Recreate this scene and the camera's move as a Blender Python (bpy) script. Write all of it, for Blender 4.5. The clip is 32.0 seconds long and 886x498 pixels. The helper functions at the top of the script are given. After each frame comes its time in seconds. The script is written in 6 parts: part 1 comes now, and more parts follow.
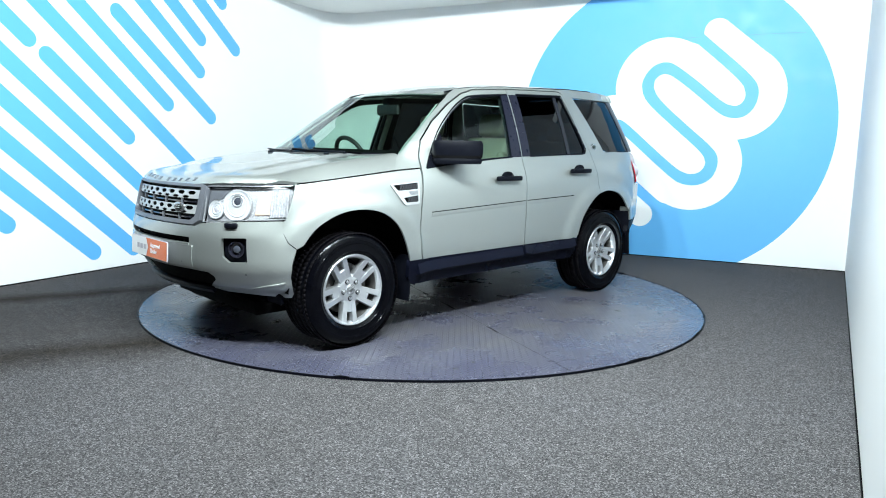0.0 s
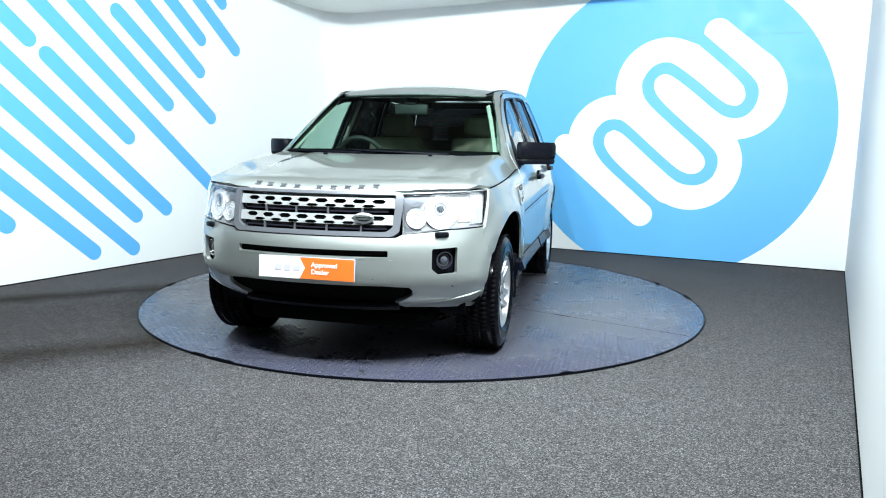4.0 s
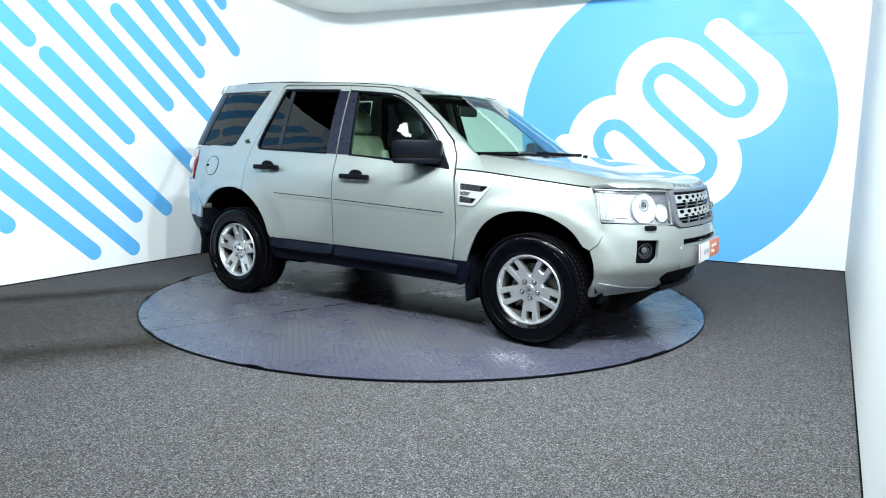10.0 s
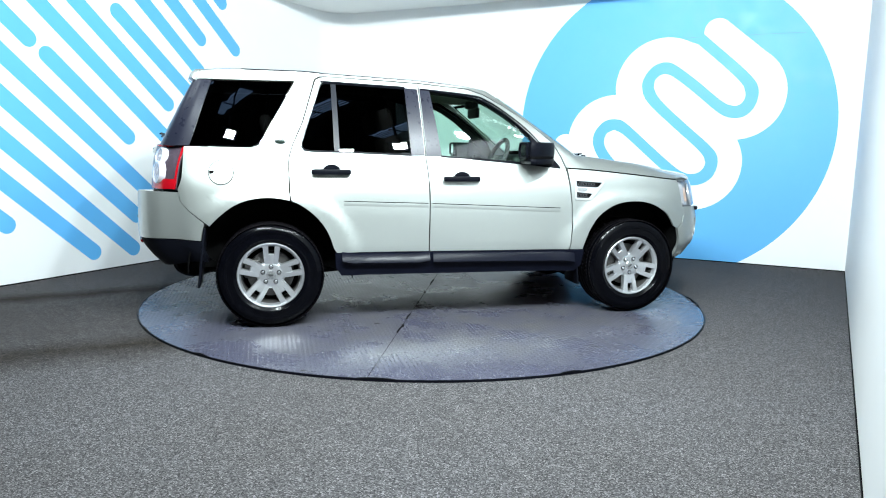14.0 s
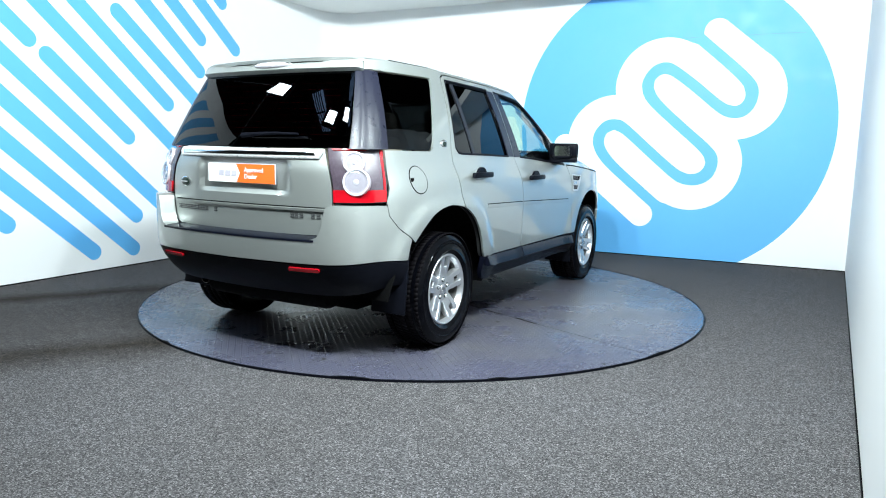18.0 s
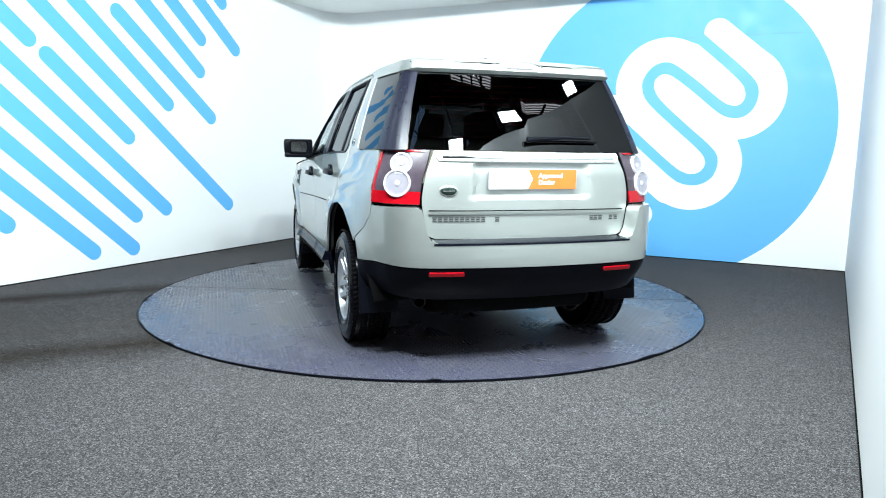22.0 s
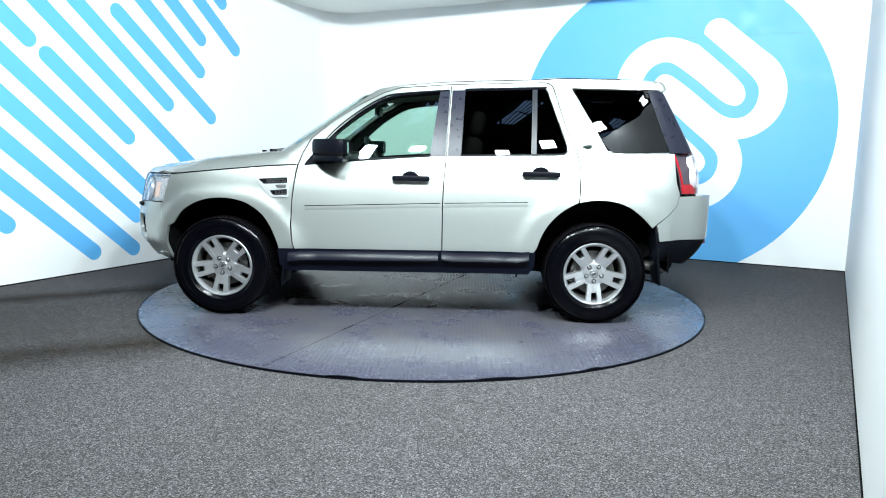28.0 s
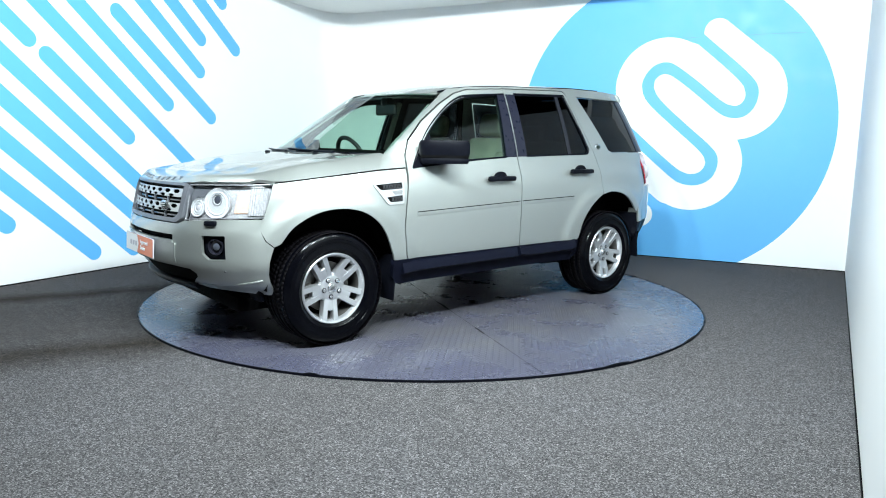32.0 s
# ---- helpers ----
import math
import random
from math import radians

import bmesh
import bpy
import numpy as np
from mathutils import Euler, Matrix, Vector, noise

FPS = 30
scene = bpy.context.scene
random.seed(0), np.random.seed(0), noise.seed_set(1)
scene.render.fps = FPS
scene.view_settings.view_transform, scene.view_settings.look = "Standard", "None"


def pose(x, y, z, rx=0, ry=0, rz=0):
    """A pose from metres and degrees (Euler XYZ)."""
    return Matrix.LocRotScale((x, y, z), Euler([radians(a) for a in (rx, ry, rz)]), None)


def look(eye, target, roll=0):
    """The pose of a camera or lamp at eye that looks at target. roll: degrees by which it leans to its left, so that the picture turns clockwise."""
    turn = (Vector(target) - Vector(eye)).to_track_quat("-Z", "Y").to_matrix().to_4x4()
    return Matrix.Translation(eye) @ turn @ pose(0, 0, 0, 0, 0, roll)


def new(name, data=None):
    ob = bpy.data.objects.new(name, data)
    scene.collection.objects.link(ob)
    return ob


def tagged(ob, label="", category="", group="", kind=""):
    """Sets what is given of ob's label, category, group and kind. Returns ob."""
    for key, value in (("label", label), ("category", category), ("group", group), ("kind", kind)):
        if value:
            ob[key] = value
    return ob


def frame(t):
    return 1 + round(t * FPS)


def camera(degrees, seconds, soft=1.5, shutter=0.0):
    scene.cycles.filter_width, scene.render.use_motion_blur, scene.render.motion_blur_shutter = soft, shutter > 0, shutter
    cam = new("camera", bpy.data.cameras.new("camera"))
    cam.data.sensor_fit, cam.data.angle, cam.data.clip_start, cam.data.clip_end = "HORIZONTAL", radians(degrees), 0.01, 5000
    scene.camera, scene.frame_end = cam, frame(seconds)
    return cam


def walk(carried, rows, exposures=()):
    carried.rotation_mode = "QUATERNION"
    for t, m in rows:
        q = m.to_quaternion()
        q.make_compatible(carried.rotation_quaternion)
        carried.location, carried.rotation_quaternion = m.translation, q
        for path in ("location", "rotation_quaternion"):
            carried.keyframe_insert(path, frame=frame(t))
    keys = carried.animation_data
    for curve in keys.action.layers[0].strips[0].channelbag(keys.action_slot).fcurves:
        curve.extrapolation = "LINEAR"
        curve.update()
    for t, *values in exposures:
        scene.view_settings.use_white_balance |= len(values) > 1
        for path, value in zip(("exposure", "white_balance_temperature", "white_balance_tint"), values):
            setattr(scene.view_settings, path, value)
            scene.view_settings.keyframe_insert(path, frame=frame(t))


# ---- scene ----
# camera: stands still on a tripod
EYE = Vector((0.0, -5.7926, 1.2471))
YAW, PITCH = radians(1.494), radians(8.407)
AHEAD = Vector((math.sin(YAW) * math.cos(PITCH), math.cos(YAW) * math.cos(PITCH), -math.sin(PITCH)))
cam = camera(64.77, 32.0, soft=1.05)
stand = look(EYE, EYE + AHEAD * 5, 0.951)
walk(cam, [(0, stand), (32, stand)], exposures=[(0, 0.0, 6500, 10), (32, 0.0, 6500, 10)])

# ---- the plan of the studio: a corner of two walls with a third one opposite ----
CORNER = Vector((-1.285, 4.257))
LEFT_DIR = Vector((-0.4886, -0.8725))
BACK_DIR = Vector((0.8920, -0.4520))
RIGHT_CORNER = CORNER + BACK_DIR * 6.408
RIGHT_DIR = Vector((-0.5065, -0.8622))
CEILING_Z = 3.01

# ---- world and lights ----
world = bpy.data.worlds.new("hall_air")
scene.world = world
world.use_nodes = True
bg = world.node_tree.nodes["Background"]
bg.inputs[0].default_value = (0.80, 0.90, 1.0, 1)
bg.inputs[1].default_value = 0.05


def area(name, eye, target, w, h, watts, colour):
    d = bpy.data.lights.new(name, "AREA")
    d.shape, d.size, d.size_y, d.energy, d.color = "RECTANGLE", w, h, watts, colour
    ob = new(name, d)
    ob.matrix_world = look(eye, target)
    return ob


COOL = (0.843, 0.965, 0.988)
# a half ring of square flood lamps above and before the turntable
LAMPS = [((-2.93, -1.55, 3.50), 10), ((-2.46, -2.60, 3.50), 12), ((-2.05, -2.78, 3.50), 18), ((-1.25, -3.68, 3.50), 114), ((-0.61, -4.00, 3.50), 140),
         ((0.55, -4.25, 3.50), 148), ((1.15, -3.75, 3.50), 146), ((1.73, -2.96, 3.50), 54), ((2.42, -2.02, 3.50), 18)]
LAMPS = [(e, (e[0] * -0.30, 0.5, 0.6), w * 1.16) for e, w in LAMPS]
for e, a, w in LAMPS:
    area("flood_light", e, a, 0.19, 0.19, w, COOL)

# ---- materials ----
def material(name):
    m = bpy.data.materials.new(name)
    m.use_nodes = True
    t = m.node_tree
    return m, t, t.nodes["Principled BSDF"]


def link(t, a, b):
    t.links.new(a, b)


def noise_tex(t, scale, detail=4, rough=0.6, coord="Object"):
    c = t.nodes.new("ShaderNodeTexCoord")
    n = t.nodes.new("ShaderNodeTexNoise")
    n.inputs["Scale"].default_value, n.inputs["Detail"].default_value, n.inputs["Roughness"].default_value = scale, detail, rough
    link(t, c.outputs[coord], n.inputs["Vector"])
    return n.outputs["Fac"]


def ramp(t, fac, stops):
    r = t.nodes.new("ShaderNodeValToRGB")
    e = r.color_ramp.elements
    while len(e) < len(stops):
        e.new(0.5)
    for k, (p, c) in zip(e, stops):
        k.position, k.color = p, (*c, 1)
    link(t, fac, r.inputs["Fac"])
    return r.outputs["Color"]


def span(t, fac, lo, hi, a=0.0, b=1.0):
    r = t.nodes.new("ShaderNodeMapRange")
    for i, v in zip((1, 2, 3, 4), (lo, hi, a, b)):
        r.inputs[i].default_value = v
    link(t, fac, r.inputs[0])
    return r.outputs[0]


def bump(t, bsdf, fac, strength, dist):
    b = t.nodes.new("ShaderNodeBump")
    b.inputs["Strength"].default_value, b.inputs["Distance"].default_value = strength, dist
    link(t, fac, b.inputs["Height"])
    link(t, b.outputs[0], bsdf.inputs["Normal"])
    return b


def simple(name, colour, rough=0.5, metal=0.0, vary=0.12, scale=9.0, relief=0.0, coat=0.0, coord="Object", spec=0.5):
    m, t, b = material(name)
    n = noise_tex(t, scale, 5, 0.65, coord)
    lo = tuple(max(0, c * (1 - vary)) for c in colour)
    hi = tuple(min(1, c * (1 + vary)) for c in colour)
    link(t, ramp(t, n, [(0.3, lo), (0.7, hi)]), b.inputs["Base Color"])
    n2 = noise_tex(t, scale * 9, 3, 0.6, coord)
    link(t, span(t, n2, 0.3, 0.7, max(0.02, rough * 0.85), min(1, rough * 1.15)), b.inputs["Roughness"])
    b.inputs["Metallic"].default_value = metal
    b.inputs["Specular IOR Level"].default_value = spec
    b.inputs["Coat Weight"].default_value = coat
    b.inputs["Coat Roughness"].default_value = 0.04
    if relief:
        bump(t, b, n2, 0.4, relief)
    return m


def glass(name, tint, low_gloss=0.045, rough=0.0, sheen=1.0):
    """A thin pane: it lets light straight through, tinted, and mirrors more at a glancing angle."""
    m = bpy.data.materials.new(name)
    m.use_nodes = True
    t = m.node_tree
    t.nodes.remove(t.nodes["Principled BSDF"])
    out = t.nodes["Material Output"]
    tr, gl = t.nodes.new("ShaderNodeBsdfTransparent"), t.nodes.new("ShaderNodeBsdfGlossy")
    lw, mx, pw = t.nodes.new("ShaderNodeLayerWeight"), t.nodes.new("ShaderNodeMixShader"), t.nodes.new("ShaderNodeMath")
    tr.inputs[0].default_value = (*tint, 1)
    gl.inputs["Roughness"].default_value = rough
    gl.inputs["Color"].default_value = (0.93 * sheen, 0.96 * sheen, sheen, 1)
    lw.inputs[0].default_value = 0.5
    pw.operation, pw.inputs[1].default_value = "POWER", 4.5
    link(t, lw.outputs["Facing"], pw.inputs[0])
    link(t, span(t, pw.outputs[0], 0.0, 1.0, low_gloss, 1.0), mx.inputs[0])
    link(t, tr.outputs[0], mx.inputs[1])
    link(t, gl.outputs[0], mx.inputs[2])
    link(t, mx.outputs[0], out.inputs[0])
    return m


def glow(name, colour, power):
    m = bpy.data.materials.new(name)
    m.use_nodes = True
    t = m.node_tree
    t.nodes.remove(t.nodes["Principled BSDF"])
    e = t.nodes.new("ShaderNodeEmission")
    e.inputs[0].default_value, e.inputs[1].default_value = (*colour, 1), power
    link(t, e.outputs[0], t.nodes["Material Output"].inputs[0])
    return m


def math_node(t, op, a, b=None, c=None):
    n = t.nodes.new("ShaderNodeMath")
    n.operation = op
    for i, v in enumerate((a, b, c)):
        if v is None:
            continue
        if isinstance(v, (int, float)):
            n.inputs[i].default_value = v
        else:
            link(t, v, n.inputs[i])
    return n.outputs[0]


def dot(t, vector, along):
    n = t.nodes.new("ShaderNodeVectorMath")
    n.operation, n.inputs[1].default_value = "DOT_PRODUCT", along
    link(t, vector, n.inputs[0])
    return n.outputs["Value"]


def mix(t, fac, a, b, blend="MIX"):
    n = t.nodes.new("ShaderNodeMix")
    n.data_type, n.blend_type = "RGBA", blend
    for i, v in ((0, fac), (6, a), (7, b)):
        if isinstance(v, tuple):
            n.inputs[i].default_value = (*v, 1)
        elif isinstance(v, (int, float)):
            n.inputs[i].default_value = v
        else:
            link(t, v, n.inputs[i])
    return n.outputs[2]


def carpet_material():
    """Flecked loop pile, with two brown tyre tracks leading up to the turntable."""
    m, t, b = material("carpet_pile")
    place = t.nodes.new("ShaderNodeTexCoord").outputs["Object"]
    wob = t.nodes.new("ShaderNodeTexNoise")
    wob.inputs["Scale"].default_value, wob.inputs["Detail"].default_value = 70, 2
    link(t, place, wob.inputs["Vector"])
    push = t.nodes.new("ShaderNodeVectorMath")
    push.operation, push.inputs[1].default_value = "MULTIPLY_ADD", (0.006, 0.006, 0)
    link(t, wob.outputs["Color"], push.inputs[0])
    link(t, place, push.inputs[2])
    flecks = []
    for size in ((0.0052, 0.0040, 1.0), (0.011, 0.0085, 1.0)):
        snap, rnd = t.nodes.new("ShaderNodeVectorMath"), t.nodes.new("ShaderNodeTexWhiteNoise")
        snap.operation, snap.inputs[1].default_value = "SNAP", size
        link(t, push.outputs[0], snap.inputs[0])
        link(t, snap.outputs[0], rnd.inputs["Vector"])
        flecks.append(rnd.outputs["Value"])
    fine, tuft = flecks
    pile = ramp(t, fine, [(0.0, (0.022, 0.0214, 0.0226)), (0.5, (0.067, 0.0645, 0.068)), (0.84, (0.107, 0.1025, 0.107)), (1.0, (0.19, 0.183, 0.19))])
    pile = mix(t, 1.0, pile, ramp(t, tuft, [(0.0, (0.76, 0.76, 0.76)), (0.6, (1.0, 1.0, 1.0)), (1.0, (1.20, 1.20, 1.20))]), "MULTIPLY")
    pile = mix(t, 1.0, pile, ramp(t, noise_tex(t, 0.5, 3, 0.6), [(0.3, (0.90, 0.885, 0.86)), (0.6, (1.0, 1.0, 1.0))]), "MULTIPLY")
    # tyre tracks
    warp = math_node(t, "MULTIPLY_ADD", noise_tex(t, 1.6, 4, 0.6), 0.34, -0.17)
    across = math_node(t, "ADD", dot(t, place, (-0.47, 0.883, 0)), warp)
    bands = []
    for centre, half in ((1.18, 0.27), (-0.50, 0.46)):
        off = math_node(t, "ABSOLUTE", math_node(t, "SUBTRACT", across, centre))
        bands.append(span(t, off, 0.0, half, 1.0, 0.0))
    band = math_node(t, "MAXIMUM", bands[0], bands[1])
    between = span(t, math_node(t, "ABSOLUTE", math_node(t, "SUBTRACT", across, 0.30)), 0.5, 1.3, 0.36, 0.0)
    dirty = math_node(t, "MAXIMUM", band, between)
    dirty = math_node(t, "MULTIPLY", dirty, span(t, dot(t, place, (0.883, 0.47, 0)), -2.0, -1.3, 1.0, 0.0))
    dirty = math_node(t, "MULTIPLY", dirty, span(t, noise_tex(t, 5.0, 5, 0.7), 0.25, 0.65, 0.7, 1.0))
    link(t, mix(t, dirty, pile, mix(t, 1.0, pile, (0.24, 0.19, 0.13), "MULTIPLY")), b.inputs["Base Color"])
    b.inputs["Roughness"].default_value = 0.95
    b.inputs["Specular IOR Level"].default_value = 0.1
    bump(t, b, math_node(t, "ADD", fine, tuft), 0.35, 0.003)
    return m


def wall_material():
    m, t, b = material("white_wall_paint")
    big = noise_tex(t, 0.7, 4, 0.6)
    fine = noise_tex(t, 60, 3, 0.6)
    link(t, ramp(t, big, [(0.3, (0.82, 0.83, 0.83)), (0.7, (0.85, 0.86, 0.86))]), b.inputs["Base Color"])
    b.inputs["Roughness"].default_value = 0.55
    bump(t, b, fine, 0.15, 0.002)
    return m


def plate_material():
    """Blue-grey painted steel, scuffed by tyres, with dusty patches and black rubber marks."""
    m, t, b = material("tread_plate_paint")
    big = noise_tex(t, 1.5, 6, 0.7)
    base = ramp(t, big, [(0.30, (0.043, 0.044, 0.070)), (0.52, (0.051, 0.052, 0.081)), (0.72, (0.061, 0.062, 0.090))])
    far = t.nodes.new("ShaderNodeVectorMath")
    far.operation = "LENGTH"
    link(t, t.nodes.new("ShaderNodeTexCoord").outputs["Object"], far.inputs[0])
    driven = span(t, far.outputs["Value"], 1.35, 2.1, 1.0, 0.30)
    dust = math_node(t, "MULTIPLY", span(t, noise_tex(t, 2.2, 8, 0.75), 0.38, 0.66, 0.10, 0.95), driven)
    base = mix(t, dust, base, (0.078, 0.075, 0.075))
    scrape = t.nodes.new("ShaderNodeMapping")
    scrape.inputs["Rotation"].default_value, scrape.inputs["Scale"].default_value = (0, 0, 0.5), (2.0, 26.0, 1.0)
    streak = t.nodes.new("ShaderNodeTexNoise")
    streak.inputs["Scale"].default_value, streak.inputs["Detail"].default_value = 1.6, 5
    link(t, t.nodes.new("ShaderNodeTexCoord").outputs["Object"], scrape.inputs[0])
    link(t, scrape.outputs[0], streak.inputs["Vector"])
    base = mix(t, math_node(t, "MULTIPLY", span(t, streak.outputs["Fac"], 0.60, 0.70, 0.0, 0.55), driven), base, (0.15, 0.148, 0.145))
    base = mix(t, span(t, noise_tex(t, 26, 5, 0.7), 0.66, 0.73, 0, 0.6), base, (0.13, 0.13, 0.135))
    spots = span(t, noise_tex(t, 6.0, 5, 0.62), 0.655, 0.70)
    base = mix(t, spots, base, (0.012, 0.012, 0.011))
    link(t, base, b.inputs["Base Color"])
    worn = span(t, noise_tex(t, 2.3, 7, 0.7), 0.34, 0.66, 0.21, 0.30)
    rough = math_node(t, "ADD", worn, math_node(t, "MULTIPLY_ADD", spots, 0.3, math_node(t, "MULTIPLY", dust, 0.10)))
    link(t, rough, b.inputs["Roughness"])
    b.inputs["Specular IOR Level"].default_value = 0.62
    bump(t, b, noise_tex(t, 9, 3, 0.5), 0.12, 0.004)
    return m


def paint_material():
    m, t, b = material("silver_green_metallic_paint")
    flake = noise_tex(t, 900, 2, 0.5)
    big = noise_tex(t, 1.3, 3, 0.5)
    link(t, ramp(t, flake, [(0.3, (0.378, 0.402, 0.386)), (0.7, (0.448, 0.474, 0.456))]), b.inputs["Base Color"])
    b.inputs["Metallic"].default_value = 0.88
    link(t, span(t, big, 0.3, 0.7, 0.49, 0.53), b.inputs["Roughness"])
    b.inputs["Coat Weight"].default_value = 1.0
    b.inputs["Coat IOR"].default_value = 1.5
    b.inputs["Coat Roughness"].default_value = 0.02
    return m


CARPET, WALL, PLATE, PAINT = carpet_material(), wall_material(), plate_material(), paint_material()
BLUE = simple("light_blue_wall_vinyl", (0.112, 0.425, 0.80), 0.5, vary=0.03, scale=0.8)
WHITE_VINYL = simple("white_wall_vinyl", (0.84, 0.85, 0.85), 0.5, vary=0.015, scale=0.8)
BLACK_PLASTIC = simple("black_textured_plastic", (0.0035, 0.004, 0.0065), 0.38, vary=0.2, spec=0.05, scale=30, relief=0.0006)
SILL_PLASTIC = simple("dark_grey_sill_plastic", (0.0035, 0.0042, 0.009), 0.24, vary=0.15, scale=12, spec=0.075)
GLOSS_BLACK = simple("gloss_black_trim", (0.012, 0.012, 0.018), 0.16, vary=0.1, scale=5, coat=0.6)
TREAD = simple("tyre_tread_rubber", (0.0030, 0.0026, 0.0034), 0.55, spec=0.035, vary=0.25, scale=18)
RUBBER = simple("tyre_rubber", (0.0012, 0.0013, 0.0022), 0.15, spec=0.09, vary=0.25, scale=18, relief=0.0008)
ALLOY = simple("silver_alloy", (0.57, 0.58, 0.60), 0.34, 0.85, vary=0.03, scale=12)
# brake and exhaust steel; on the rim barrels this dark tone stands for shade
STEEL = simple("worn_brake_steel", (0.14, 0.135, 0.13), 0.45, 0.8, vary=0.25, scale=14)
CHROME = simple("chrome", (0.84, 0.85, 0.87), 0.12, 1.0, vary=0.02)
GREY_TRIM = simple("satin_grey_grille_paint", (0.125, 0.13, 0.147), 0.34, 0.3, vary=0.06)
GRILLE_SILVER = simple("bright_grille_silver", (0.52, 0.53, 0.54), 0.34, 0.5, vary=0.05)
# near black: puts the shade of cavities and underside into colour; also joints and print
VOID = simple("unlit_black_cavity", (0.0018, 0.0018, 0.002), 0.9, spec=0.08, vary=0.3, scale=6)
CREAM = simple("cream_leather", (0.21, 0.197, 0.15), 0.5, vary=0.1, scale=14, relief=0.001)
LINING = simple("pale_grey_headlining", (0.38, 0.39, 0.36), 0.9, vary=0.06, scale=25)
DASH = simple("black_dashboard_vinyl", (0.010, 0.0105, 0.011), 0.6, vary=0.2, scale=35, relief=0.0008)
RED_LENS = simple("red_lamp_plastic", (0.30, 0.003, 0.008), 0.16, vary=0.12, scale=24, coat=0.4, spec=0.3)
SMOKE = simple("smoked_lamp_bezel", (0.050, 0.038, 0.050), 0.25, vary=0.2, scale=30)
CLEAR_LENS = simple("frosted_clear_lamp_plastic", (0.56, 0.54, 0.58), 0.15, 0.25, vary=0.14, scale=26, coat=0.8)
AMBER = simple("pale_amber_lamp_plastic", (0.76, 0.46, 0.32), 0.15, vary=0.15, scale=30, coat=0.6)
REFLECTOR = simple("headlamp_reflector", (0.58, 0.59, 0.61), 0.24, 0.30, vary=0.06, scale=22)
PROJECTOR = simple("dark_projector_glass", (0.045, 0.05, 0.065), 0.08, vary=0.1, coat=0.6)
LENS_WHITE = simple("pale_clear_lens_plastic", (0.34, 0.32, 0.36), 0.14, 0.3, vary=0.05, scale=60, coat=0.5)
LAMP_GREY = simple("grey_lamp_bezel", (0.30, 0.305, 0.32), 0.25, 0.4, vary=0.1)
ORANGE = simple("orange_plate_print", (0.70, 0.135, 0.02), 0.35, vary=0.03)
WHITE_PRINT = simple("white_plate_print", (0.78, 0.78, 0.79), 0.35, vary=0.02)
GREY_PRINT = simple("grey_plate_print", (0.44, 0.42, 0.48), 0.4, vary=0.03)
GREEN_BADGE = simple("dark_green_badge_enamel", (0.008, 0.018, 0.014), 0.3, vary=0.1, coat=0.1)
BADGE_SILVER = simple("silver_badge_metal", (0.55, 0.56, 0.57), 0.25, 0.9, vary=0.05)
DARK_STRIP = simple("dark_grey_window_strip", (0.012, 0.013, 0.018), 0.35, vary=0.1, spec=0.2)
LAMP_BRIGHT = simple("bright_lamp_interior", (0.44, 0.44, 0.46), 0.26, 0.3, vary=0.30, scale=75)
PILLAR = simple("satin_dark_pillar_trim", (0.010, 0.011, 0.020), 0.30, vary=0.08, scale=3, spec=0.25)
SATIN_SILVER = simple("satin_silver_strip", (0.72, 0.73, 0.73), 0.3, 0.4, vary=0.03)
LETTER_GREY = simple("grey_lettering_plastic", (0.075, 0.078, 0.080), 0.35, 0.4, vary=0.08)
JOINT_GREY = simple("grey_blue_joint", (0.16, 0.27, 0.38), 0.7, vary=0.1)
HALL = simple("dark_hall_cladding", (0.062, 0.055, 0.050), 0.8, vary=0.25, scale=0.6)
CLEAR_GLASS = glass("green_tinted_window_glass", (0.62, 0.80, 0.72))
SCREEN_GLASS = glass("green_tinted_windscreen_glass", (0.62, 0.78, 0.71))
DARK_GLASS = glass("privacy_tinted_glass", (0.009, 0.010, 0.012), 0.042, sheen=0.72)
LAMP_GLASS = glass("clear_lamp_cover", (0.93, 0.94, 0.95))
SKYLIGHT_WHITE = glow("sunlit_skylight_pane", (0.95, 0.97, 1.0), 9.0)
SKYLIGHT = glow("daylit_skylight_pane", (0.36, 0.60, 1.0), 3.4)

# ---- mesh helpers ----
def crease(bm, angle=0.6):
    for e in bm.edges:
        e.smooth = len(e.link_faces) == 2 and e.calc_face_angle(0) < angle
    for f in bm.faces:
        f.smooth = True


def part(name, bm, mat, parent=None, label="", angle=0.6, recalc=True):
    if recalc:
        bmesh.ops.recalc_face_normals(bm, faces=bm.faces[:])
    crease(bm, angle)
    me = bpy.data.meshes.new(name)
    bm.to_mesh(me)
    bm.free()
    me.materials.append(mat)
    ob = new(name, me)
    ob.parent = parent
    if label:
        tagged(ob, label)
    return ob


def again(ob, parent, m, name=None):
    """A further piece on the same mesh."""
    o = new(name or ob.name.split(".")[0], ob.data)
    o.parent = parent
    o.matrix_basis = m
    if "label" in ob:
        o["label"] = ob["label"]
    return o


def box(sx, sy, sz, at=(0, 0, 0), bev=0.0, seg=2, m=None):
    bm = bmesh.new()
    bmesh.ops.create_cube(bm, size=1)
    bmesh.ops.scale(bm, vec=(sx, sy, sz), verts=bm.verts)
    if bev:
        bmesh.ops.bevel(bm, geom=bm.edges[:], offset=bev, segments=seg, affect="EDGES", profile=0.5)
    bmesh.ops.translate(bm, vec=at, verts=bm.verts)
    if m is not None:
        bmesh.ops.transform(bm, matrix=m, verts=bm.verts)
    return bm


